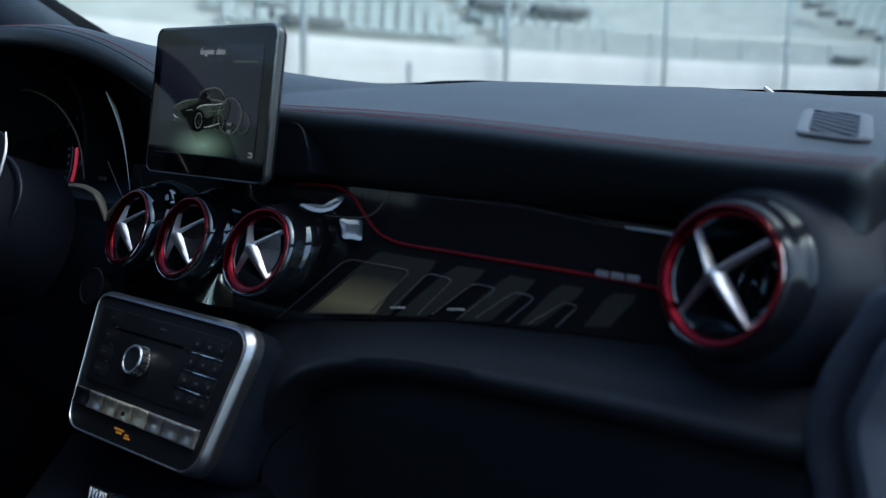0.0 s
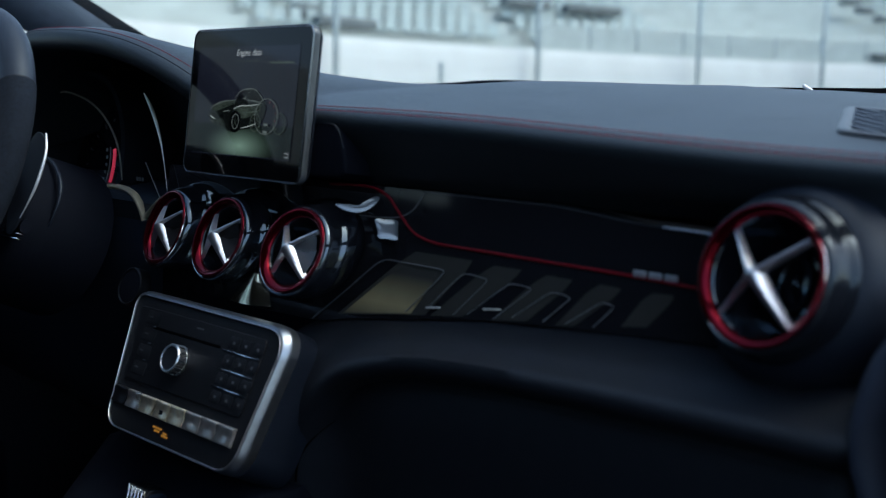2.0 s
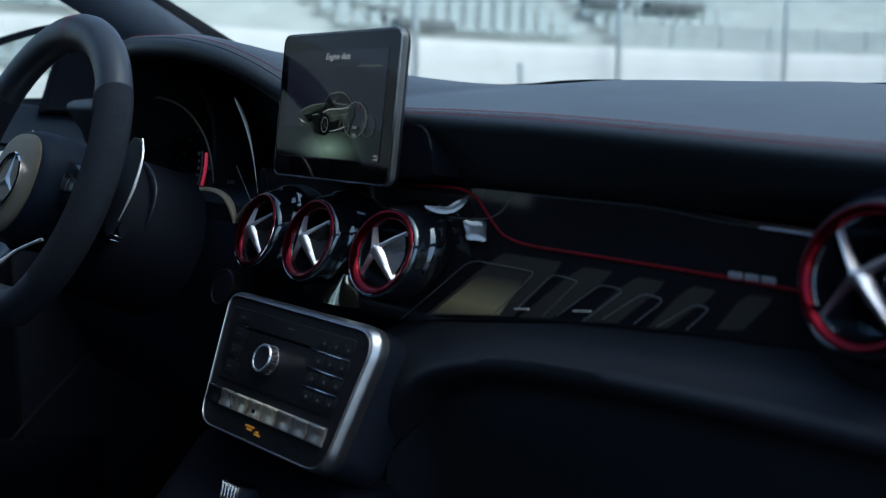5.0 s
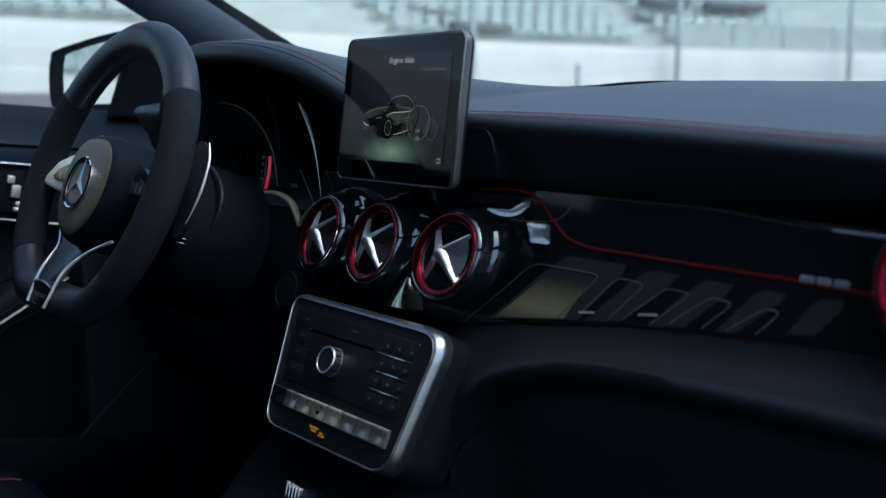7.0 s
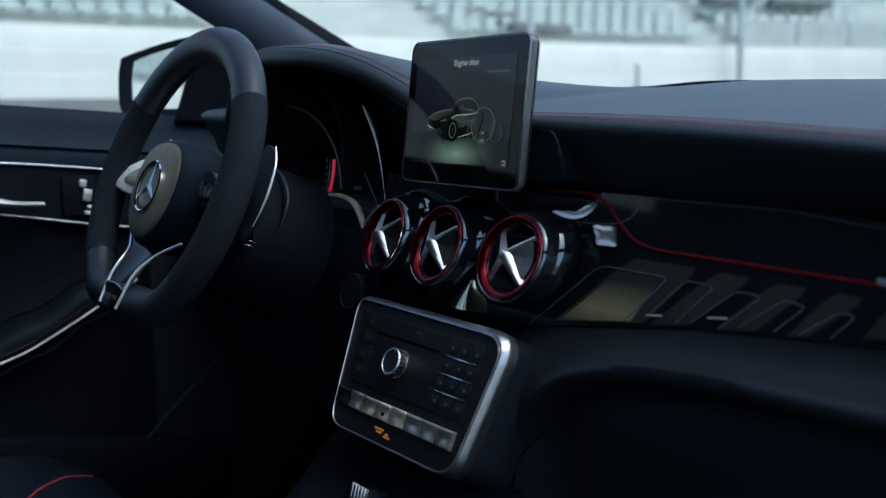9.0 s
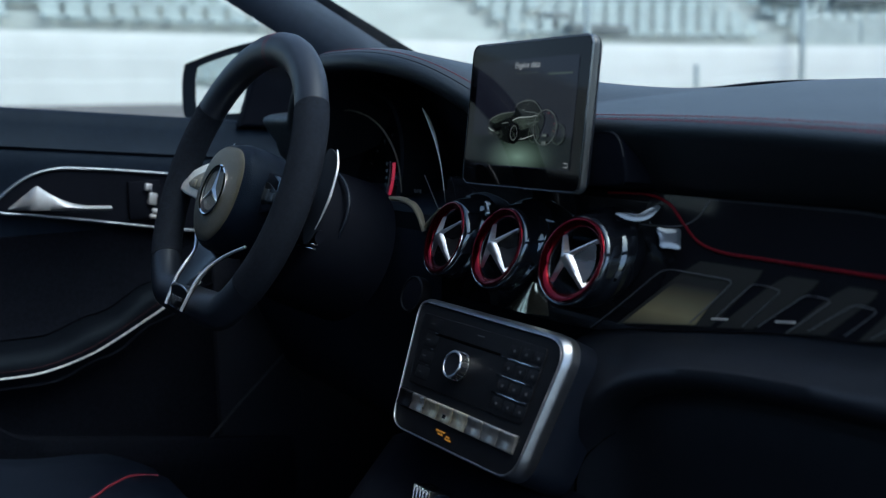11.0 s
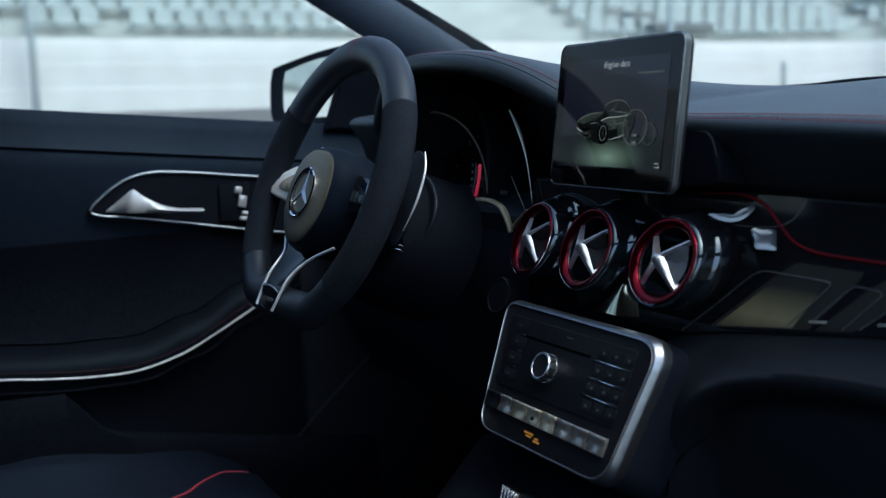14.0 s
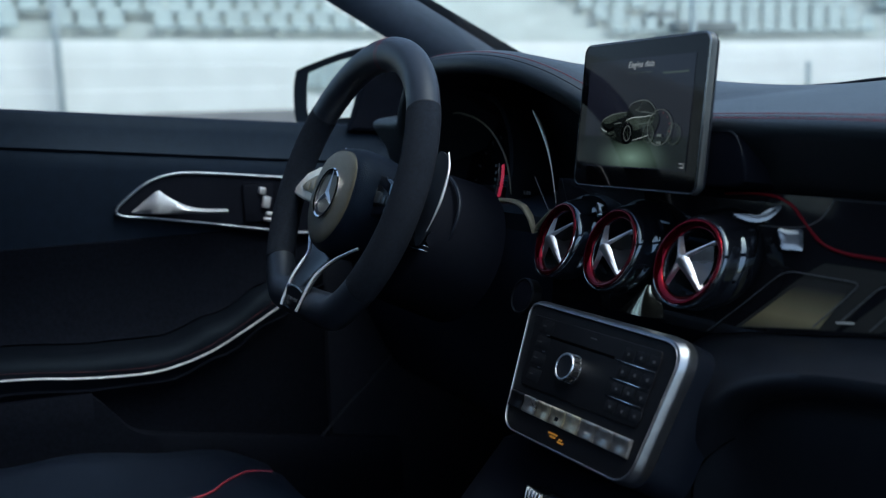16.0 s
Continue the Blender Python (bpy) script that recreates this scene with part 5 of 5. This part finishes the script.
lipc = smooth_path([(-0.285, 0.035, 0.8215), (-0.2702, 0.03, 0.8235), (-0.2293, 0.03, 0.8262), (-0.2028, 0.03, 0.8225), (-0.1902, 0.03, 0.8145), (-0.1814, 0.03, 0.8032), (-0.177, 0.03, 0.794)], 6)
cpart("lower_lip", tube(lipc, 0.0045, sides=10, squash=0.7), M_KHAKI, "plastic lip below the gauges, toned for warm light on it")
cpart("lower_lip", tube(smooth_path([(-0.1740, 0.03, 0.7990), (-0.1711, 0.03, 0.8029), (-0.1594, 0.03, 0.8120), (-0.1458, 0.03, 0.8217)], 5), 0.0036, sides=10, squash=0.7, taper=lambda t: 1.0 - 0.6 * t), M_KHAKI, "plastic lip beside the vent, toned for warm light on it")
cpart("pointer_line", tube([(-0.2058, 0.05, 0.8535), (-0.1948, 0.05, 0.8382), (-0.1784, 0.05, 0.8152)], 0.0007, sides=6), M_LINE, "fine pale line")
cpart("lower_cover", grid([[(x, 0.16, 0.81), (x, 0.06, 0.806), (x, 0.033, 0.812), (x, 0.030, 0.80), (x, 0.04, 0.77)] for x in xs(-0.62, -0.17, 10)]), M_DARK)


# ---- steering wheel ----
WM = facing(-0.3056, -0.1403, 0.8504, 0, 22.5) @ Matrix.Scale(0.965, 4)
wheel = thing("steering_wheel", (0, 0, 0), "flat-bottomed black leather and suede steering wheel with silver spokes", "steering wheel", "", WM)
RR = 0.1640


def rim_point(deg):
    a = radians(deg)
    x, y = RR * 1.03 * math.cos(a), RR * math.sin(a)
    lim = -0.1415
    if y < lim:
        y = lim - 0.10 * (lim - y)
    return Vector((x, y, 0))


def rim_run(a0, a1, mat, name, label, thickr=0.0175):
    n = max(6, int(abs(a1 - a0) / 3.5))
    pts = [rim_point(lerp(a0, a1, i / n)) for i in range(n + 1)]
    return part(name, tube(pts, thickr, sides=18, squash=0.86, up=(0, 0, 1)), mat, wheel, label, angle=60)


rim_run(33, 147, M_WHEELTOP, "rim_top", "smooth black leather rim", 0.0203)
rim_run(147, 220, M_SUEDE, "rim_side", "black suede grip", 0.0209)
rim_run(-40, 33, M_SUEDE, "rim_side", "black suede grip", 0.0209)
rim_run(220, 320, M_WHEELTOP, "rim_bottom", "flat leather lower rim", 0.0203)
for a in (33, 147, 220, 320):
    p, q = rim_point(a - 0.3), rim_point(a + 0.3)
    part("rim_seam", tube([p, q], 0.0211, sides=18, squash=0.86), M_DARK, wheel)
for da in (-1.0, 1.0):
    p, q = rim_point(90 + da - 0.15), rim_point(90 + da + 0.15)
    part("centre_mark", tube([p, q], 0.02042, sides=18, squash=0.86), M_STITCH, wheel, "thin red centre marking")


def hub_loop(s, n=40):
    out = []
    for i in range(n):
        a = 2 * math.pi * i / n
        c, t = math.cos(a), math.sin(a)
        x = 0.066 * math.copysign(abs(c) ** 0.72, c)
        y = 0.060 * math.copysign(abs(t) ** 0.80, t)
        if t < 0:
            x *= 1 - 0.30 * abs(t) ** 1.5
            y *= 1.12
        out.append((x * s, y * s - 0.014))
    return out


side_rows = [[(x, y, z) for x, y in hub_loop(s)] for s, z in ((0.90, -0.066), (0.99, -0.044), (1.03, -0.024), (1.03, -0.012), (1.010, 0.000), (0.965, 0.0075), (0.905, 0.0124), (0.885, 0.0133))]
front_rows = [[(x, y, z) for x, y in hub_loop(s)] for s, z in ((0.885, 0.0126), (0.882, 0.0133), (0.85, 0.0150), (0.76, 0.0166), (0.52, 0.0184), (0.25, 0.0192))]
part("airbag_cover", grid(front_rows, closed=True, caps=True), M_HUB, wheel, "airbag cover tinted olive for the warm light on it", angle=60)
part("hub_side", grid(side_rows, closed=True), M_LEATHER, wheel, "black leather side of the hub", angle=60)
part("emblem_ring", moved(lathe([(0.0275, 0.011), (0.0275, 0.0145), (0.0262, 0.0158), (0.0247, 0.0145), (0.0245, 0.012)], 48), Matrix.Translation((0, -0.015, 0.0060)) @ Matrix.Diagonal((1.12, 1.12, 1.0, 1))), M_CHROME, wheel, "plain chrome emblem ring")
part("emblem_disc", moved(lathe([(0.0248, 0.0128), (0.0002, 0.0132)], 40), Matrix.Translation((0, -0.015, 0.0060)) @ Matrix.Diagonal((1.12, 1.12, 1.0, 1))), M_DARK, wheel, "dark emblem disc")
for a in (90, 210, 330):
    w = radians(a)
    d, s = Vector((math.cos(w), math.sin(w), 0)), Vector((-math.sin(w), math.cos(w), 0))
    c = Vector((0, -0.015, 0.0192))
    rows = [[c + d * t + s * h, c + d * t + Vector((0, 0, 0.0022 * (1 - t / 0.03))), c + d * t - s * h] for t, h in ((0.0, 0.0054), (0.0088, 0.0037), (0.0277, 0.0005))]
    part("emblem_bar", grid(rows), M_SATIN, wheel)
for sgn in (-1, 1):
    # silver wing with keys on each side spoke; the right one coloured black for shade
    k_ = 1.0 if sgn < 0 else 0.86
    base = [(0.052, 0.022), (0.090, 0.0195), (0.124, 0.0105), (0.146, -0.006), (0.156, -0.018), (0.129, -0.0225), (0.086, -0.0265), (0.052, -0.030)]
    loop = [(sgn * x * k_, y) for x, y in (base if sgn < 0 else base[::-1])]
    zt = 0.004 if sgn < 0 else -0.012
    spoke = part("side_spoke", slab(loop, -0.026, zt, 0.003), M_SILVER if sgn < 0 else M_PIANO, wheel, "satin silver side spoke" if sgn < 0 else "silver side spoke coloured gloss black to read shaded")
    inner = [(0.062, 0.0110), (0.088, 0.0075), (0.112, 0.0), (0.124, -0.0080), (0.117, -0.0125), (0.096, -0.0145), (0.062, -0.0175)]
    inner = [(sgn * x * k_, y) for x, y in (inner if sgn < 0 else inner[::-1])]
    part("key_pad", slab(inner, zt - 0.002, zt + 0.0012, 0.0008), M_KHAKI if sgn < 0 else M_SATINBLACK, spoke, "switch pad tinted olive for warm light" if sgn < 0 else "satin black switch pad")
    for k in range(3):
        part("switch", box(0.0135, 0.0165 - 0.0035 * k, 0.002, 0.0008, (sgn * (0.0715 + 0.0160 * k) * k_, -0.0035 - 0.0020 * k, zt + 0.0014)), M_KHAKI if sgn < 0 else M_CASE, spoke, "switch tinted olive for warm light" if sgn < 0 else "dark grey switch")
# forked lower spoke: a dished dark metal web between two bright edges
lower = smooth_path([(0.075, -0.067, -0.011), (0.0535, -0.0785, -0.0060), (0.040, -0.0885, -0.0015), (0.0325, -0.1045, 0.0068), (0.030, -0.120, 0.012), (0.0278, -0.142, 0.0147), (0.0256, -0.155, 0.0158)], 6)
web_rows = [[(p.x * u, p.y - 0.002 * (1 - u * u), p.z - 0.007 * (1 - u * u)) for u in xs(-1, 1, 11)] for p in lower]
part("lower_spoke", thick(grid(web_rows), 0.003), M_SPOKE, wheel, "dark satin metal lower spoke", angle=60)
for sgn in (-1, 1):
    part("spoke_edge", tube([(sgn * p.x, p.y, p.z + 0.0042) for p in lower], 0.0018, sides=12), M_EDGE, wheel, "bright silver spoke edge")
plate_ = part("spoke_plate", moved(slab(outline(0.052, 0.026, 0.005, 4), -0.003, 0.003, 0.0015), Matrix.Translation((0, -0.141, 0.0155)) @ Matrix.Rotation(radians(12), 4, "X")), M_SATINBLACK, wheel, "dark badge plate at the foot of the spoke")
part("plate_edge", moved(tube([(x, 0.013 - 14.0 * x * x * 0.4, 0.0028) for x in xs(-0.0255, 0.0255, 12)], 0.0011, sides=8), Matrix.Translation((0, -0.141, 0.0155)) @ Matrix.Rotation(radians(12), 4, "X")), M_SATIN, plate_, "bright upper edge")
for k in range(3):
    part("badge_bar", box(0.0085, 0.0045, 0.0008, 0.0002, (-0.011 + 0.011 * k, -0.144, 0.0188)), M_MARK, plate_)
for sgn in (-1, 1):
    pts = [(sgn * 0.118, 0.058), (sgn * 0.140, 0.056), (sgn * 0.152, 0.040), (sgn * 0.157, 0.010), (sgn * 0.150, -0.022), (sgn * 0.136, -0.046), (sgn * 0.122, -0.030), (sgn * 0.112, 0.010)]
    pd = part("paddle", slab(sp(pts if sgn < 0 else pts[::-1], 4), -0.046, -0.043, 0.001), M_DARK, wheel, "black gear shift paddle")
    ed = smooth_path([(sgn * 0.142, 0.060, -0.043), (sgn * 0.155, 0.040, -0.043), (sgn * 0.1585, 0.010, -0.043), (sgn * 0.1545, -0.012, -0.043), (sgn * 0.149, -0.028, -0.043)], 6)
    part("paddle_edge", tube(ed, 0.0016, sides=8, taper=lambda t: 0.3 + 0.7 * math.sin(math.pi * min(0.97, t + 0.1))), M_HANDLE, pd, "bright paddle edge")
rows = []
for z, a, b in ((-0.066, 0.060, 0.050), (-0.0665, 0.086, 0.070), (-0.070, 0.094, 0.078), (-0.078, 0.099, 0.083), (-0.10, 0.102, 0.086), (-0.17, 0.106, 0.09)):
    rows.append([(a * math.cos(2 * math.pi * i / 32), b * math.sin(2 * math.pi * i / 32) - 0.03, z) for i in range(32)])
column = thing("steering_column", (0, 0, 0), "black plastic steering column shroud with stalks", "steering column", "", WM)
part("shroud", grid(rows, closed=True, caps=True), M_SHROUD, column, angle=60)
edge_ = smooth_path([(0.030, 0.0510, -0.0985), (0.0560, 0.0475, -0.0985), (0.0800, 0.0360, -0.0985), (0.0975, 0.0200, -0.0985), (0.1040, 0.0030, -0.0985), (0.1030, -0.0150, -0.0985), (0.0990, -0.0300, -0.0985)], 5)
part("shroud_glint", tube(edge_, 0.0024, sides=12, taper=lambda t: 0.35 + 0.65 * math.sin(math.pi * t)), M_PLASTIC, column, "added bead for the highlight on the shroud's edge")
for sgn, yy in ((1, -0.038), (-1, -0.038), (-1, 0.03)):
    pts = [(sgn * 0.07, yy, -0.072), (sgn * 0.11, yy + 0.002, -0.062), (sgn * 0.138, yy + 0.004, -0.054), (sgn * 0.148, yy + 0.004, -0.052)]
    st = part("stalk", tube(smooth_path(pts, 4), 0.0075, sides=12, squash=0.75), M_SHROUD, column, "black stalk")
    for k in range(2):
        part("stalk_trim", box(0.034, 0.0016, 0.006, 0.0005, (sgn * (0.130 if sgn > 0 else 0.140), yy - (0.010 if sgn > 0 else 0.002) + 0.005 * k, -0.050)), M_CHROME, st, "bright trim line")


# ---- driver's door ----
def belt(y):
    return 0.9135 - 0.078 * (y + 0.05)


def door_section(y):
    zb = belt(y)
    cr = 0.862 - 0.092 * (y + 0.063)
    arm = curve(y, (-0.9, 0.612), (-0.5, 0.603), (-0.35, 0.590), (-0.268, 0.588), (-0.183, 0.612), (-0.101, 0.651), (0.0, 0.70), (0.15, 0.74))
    out = curve(y, (-0.30, 1.0), (0.05, 0.25))
    sec = [(-0.812, zb + 0.0085), (-0.790, zb + 0.0098), (-0.772, zb + 0.0088), (-0.7655, zb + 0.0040), (-0.7610, zb - 0.012), (-0.7510, cr + 0.010), (-0.7475, cr + 0.004), (-0.7530, cr), (-0.7500, cr - 0.006),
           (-0.7490, cr - 0.025), (-0.7520, 0.80), (-0.757, 0.76), (-0.768, 0.72), (-0.772, arm + 0.045), (-0.755, arm + 0.022), (-0.735, arm + 0.016), (-0.712, arm + 0.010), (-0.702, arm - 0.004), (-0.702, arm - 0.020),
           (-0.708, arm - 0.034), (-0.728, arm - 0.055), (-0.735, 0.48), (-0.730, 0.40), (-0.72, 0.30)]
    return [(lerp(-0.752, x, out) if z < 0.74 else x, y, z) for x, z in sec]


door = thing("front_door", (-0.8, -0.4, 0.3), "black driver's door panel with silver handle surround and armrest strip", "car door")
TO_DOOR = Matrix.Translation((0.8, 0.4, -0.3))


def dr(name, bm, mat, label="", parent=None, angle=35):
    return part(name, moved(bm, TO_DOOR), mat, door if parent is None else parent, label, angle=angle)


dr("upper_panel", thick(grid([door_section(y)[:12] for y in xs(-1.12, 0.18, 66)]), 0.004), M_LEATHER, "black leather-look upper door panel", angle=50)
dr("door_insert", thick(grid([door_section(y)[11:15] for y in xs(-1.12, 0.18, 66)]), 0.004), M_INSERT, "black suede door insert", angle=50)
dr("armrest", thick(grid([door_section(y)[14:20] for y in xs(-1.12, 0.18, 66)]), 0.004), M_ARMREST, "dark blue-black leather armrest", angle=50)
dr("lower_panel", thick(grid([door_section(y)[19:] for y in xs(-1.12, 0.18, 66)]), 0.004), M_INSERT, "black plastic lower door panel", angle=50)
dr("outer_skin", box(0.03, 1.30, 0.62, 0.01, (-0.835, -0.47, 0.60)), M_PAINT, "dark painted outer door skin")
dr("window_seal", tube([(-0.816, y, belt(y) + 0.001) for y in xs(-1.1, 0.15, 20)], 0.006, sides=8), M_DARK, "black rubber window seal")
# sunken grip field with chrome surround
loop = [(-0.318, 0.803), (-0.300, 0.822), (-0.268, 0.843), (-0.230, 0.8525), (-0.18, 0.850), (-0.10, 0.841), (0.0, 0.828), (0.055, 0.815), (0.064, 0.790), (0.040, 0.752), (0.0, 0.744), (-0.077, 0.7545), (-0.18, 0.7735), (-0.270, 0.7895), (-0.305, 0.7945)]
sur = smooth_path([(-0.7440, y, z) for y, z in loop], 5, closed=True)
dr("handle_field", thick(grid([[(-0.7465, p.y, p.z) for p in sur], [(-0.7465, lerp(p.y, -0.12, 0.94), lerp(p.z, 0.80, 0.94)) for p in sur]], closed=True), 0.001), M_SHROUD, "black handle recess")
dr("handle_surround", tube(sur, 0.0028, closed=True, sides=10, squash=0.8), M_SURROUND, "satin silver handle surround", angle=60)
rows = []
for t in xs(0, 1, 26):
    y = lerp(-0.296, -0.160, t)
    zlo = lerp(0.7985, 0.7905, t)
    zhi = zlo + (0.003 + 0.032 * (t / 0.27) ** 1.15 if t < 0.27 else 0.0055 + 0.0295 * max(0.0, 1 - (t - 0.27) / 0.58) ** 2.3)
    xo = curve(t, (0.0, -0.744), (0.27, -0.726), (1.0, -0.722))
    zm = lerp(zlo, zhi, 0.42)
    rows.append([(xo - 0.010, y, zlo - 0.001), (xo - 0.001, y, zlo), (xo + 0.003, y, zm), (xo - 0.002, y, zhi), (xo - 0.010, y, zhi)])
dr("door_handle", grid(rows, closed=True, caps=True), M_HANDLE, "satin silver door handle", angle=60)
dr("lock_switch_pad", box(0.006, 0.050, 0.060, 0.004, (-0.7435, -0.105, 0.800)), M_SHROUD)
for yy, zz, hy, hz in ((-0.1005, 0.8187, 0.011, 0.011), (-0.0950, 0.8010, 0.013, 0.018), (-0.0870, 0.7815, 0.020, 0.0065), (-0.0900, 0.7735, 0.022, 0.0060)):
    dr("seat_switch", moved(box(0.006, hy, hz, 0.002), Matrix.Translation((-0.738, yy, zz)) @ Matrix.Rotation(radians(-12), 4, "X")), M_HANDLE, "silver seat adjustment switch")
strip = smooth_path([(-0.699, -1.0, 0.605), (-0.699, -0.75, 0.602), (-0.6995, -0.494, 0.589), (-0.6995, -0.40, 0.5775), (-0.6995, -0.348, 0.572), (-0.6995, -0.300, 0.5695), (-0.701, -0.268, 0.5715), (-0.703, -0.225, 0.5805), (-0.707, -0.183, 0.595), (-0.715, -0.101, 0.634), (-0.730, -0.03, 0.668)], 8)
dr("armrest_strip", tube(strip, 0.0018, sides=8), M_HANDLE, "bright silver strip along the armrest")
dr("armrest_stitching", tube([Vector((lerp(-0.752, -0.702, curve(p.y, (-0.30, 1.0), (0.05, 0.25))) + 0.0004, p.y, p.z + 0.0085)) for p in strip], 0.0004, sides=6), M_DIMSTITCH, "red stitch line")
pk = [(-1.0, 0.565), (-0.60, 0.562), (-0.40, 0.556), (-0.375, 0.550), (-0.345, 0.515), (-0.322, 0.492), (-0.28, 0.478), (-0.10, 0.440), (0.1, 0.40)]
pk = smooth_path([(0, y, z) for y, z in pk], 4)
dr("map_pocket", (grid([[(-0.726, p.y, p.z - 0.006) for p in pk], [(-0.706, p.y, p.z - 0.003) for p in pk], [(-0.700, p.y, p.z - 0.006) for p in pk], [(-0.697, p.y, p.z - 0.05) for p in pk], [(-0.70, p.y, 0.30) for p in pk]])), M_INSERT, "hard plastic map pocket", angle=60)
sail = [(0.055, 0.905), (0.15, 0.900), (0.26, 0.93), (0.22, 0.985), (0.14, 1.045), (0.085, 1.030), (0.080, 0.975)]
dr("sail_panel", grid([[(-0.765, y, z) for y, z in sail], [(-0.750, y, z) for y, z in sail], [(-0.747, lerp(y, 0.14, 0.06), lerp(z, 0.97, 0.06)) for y, z in sail]], closed=True, caps=True), M_SHROUD, "black triangular mirror panel")
def pane_top(y):
    """The window's upper edge: along the windscreen pillar, then under the roof rail."""
    t = min(1.0, max(0.0, (0.33 - y) / 0.688))
    return (-0.735 + 0.098 * t, y, 0.925 + 0.354 * t)


pane_rows = []
for y in xs(-1.05, 0.325, 24):
    a, b = Vector((-0.812, y, belt(y) - 0.01)), Vector(pane_top(y))
    pane_rows.append([a, a.lerp(b, 0.5) + Vector((-0.018, 0, 0)) * min(1.0, (b - a).length / 0.3), b])
window = structure("window_driver", grid(pane_rows), M_SIDEGLASS, "clear driver's side window glass", "window")
window.visible_shadow = False

kick = smooth_path([(-0.7085, -0.075, 0.392), (-0.7085, -0.035, 0.423), (-0.709, 0.012, 0.466), (-0.711, 0.060, 0.505), (-0.715, 0.105, 0.541)], 6)
dr("front_edge", tube(kick, 0.0028, sides=8, squash=0.6), M_LOWER, "rounded front edge of the door")

# ---- outside mirror ----
mir = thing("side_mirror", (-0.86, 0.09, 0.93), "black outside mirror beyond the driver's window", "mirror")
MM = facing(-0.865, 0.085, 0.972, 12, 2)
lpm = sp([(-0.121, -0.046), (-0.125, 0.0), (-0.118, 0.030), (-0.098, 0.043), (0.05, 0.062), (0.098, 0.052), (0.100, -0.035), (0.08, -0.055), (-0.09, -0.055)][::-1], 5)
INV = Matrix.Translation((0.86, -0.09, -0.93))
hs = grid([[(x * 0.96, y * 0.96, 0.010) for x, y in lpm], [(x, y, 0.012) for x, y in lpm], [(x * 1.05, y * 1.08, 0.0) for x, y in lpm], [(x * 1.04, y * 1.07, -0.03) for x, y in lpm], [(x * 0.85, y * 0.85, -0.075) for x, y in lpm], [(x * 0.4, y * 0.4, -0.10) for x, y in lpm]], closed=True, caps=True)
part("housing", moved(hs, INV @ MM), M_DARK, mir, "black mirror housing")
part("mirror_glass", moved(slab([(x * 0.76 + 0.014, y * 0.84) for x, y in lpm], 0.010, 0.0125, 0.0006, 1), INV @ MM), M_MIRROR, mir, "mirror glass")
part("arm", box(0.10, 0.06, 0.03, 0.01, (-0.79 + 0.86, 0.15 - 0.09, 0.905 - 0.93)), M_DARK, mir)

# ---- driver's seat ----
seat = thing("driver_seat", (-0.37, -0.5, 0.25), "black leather sports seat with red piping", "car seat")
TO_SEAT = Matrix.Translation((0.37, 0.5, -0.25))


def seat_section(y):
    f = curve(y, (-0.95, 0.45), (-0.5, 0.458), (-0.32, 0.470), (-0.23, 0.470), (-0.18, 0.458), (-0.150, 0.42), (-0.135, 0.33))
    b = curve(y, (-0.95, 0.07), (-0.45, 0.04), (-0.28, 0.008), (-0.19, 0.0))
    k = curve(y, (-0.30, 1.0), (-0.22, 0.95), (-0.17, 0.80), (-0.135, 0.62))
    sec = [(-0.640, 0.27), (-0.645, f - 0.05), (-0.635, f + b - 0.016), (-0.610, f + b - 0.002), (-0.575, f + b - 0.006), (-0.535, f + 0.003), (-0.45, f), (-0.37, f + 0.003), (-0.29, f), (-0.205, f + 0.003), (-0.165, f + b - 0.006), (-0.135, f + b - 0.002), (-0.110, f + b - 0.016), (-0.100, f - 0.05), (-0.105, 0.27)]
    return [(-0.37 + (x + 0.37) * k, y, z) for x, z in sec]


part("cushion", moved(grid([seat_section(y) for y in xs(-0.95, -0.135, 46)]), TO_SEAT), M_SEAT, seat, "black leather cushion", angle=60)
for sgn in (-1, 1):
    pts = smooth_path([(sgn * x, y, 0) for x, y in ((0.03, -0.62), (0.045, -0.42), (0.0675, -0.297), (0.100, -0.256), (0.123, -0.219), (0.131, -0.197), (0.130, -0.185))], 5)
    part("piping", moved(tube([(-0.37 + p.x, p.y, seat_section(p.y)[6][2] + 0.002) for p in pts], 0.0019, sides=8), TO_SEAT), M_STITCH, seat, "red piping")
back_rows = []
for t in xs(0, 1, 14):
    y, z = lerp(-0.90, -1.13, t), lerp(0.50, 1.12, t)
    w = curve(t, (0, 0.25), (0.6, 0.24), (0.85, 0.16), (1, 0.10))
    back_rows.append([(-0.37 - w, y + 0.05, z), (-0.37 - w * 0.8, y + 0.02, z), (-0.37, y - 0.01, z), (-0.37 + w * 0.8, y + 0.02, z), (-0.37 + w, y + 0.05, z), (-0.37 + w, y - 0.10, z), (-0.37 - w, y - 0.10, z)])
part("backrest", moved(grid(back_rows, closed=True, caps=True), TO_SEAT), M_LEATHER, seat, "black leather backrest", angle=60)
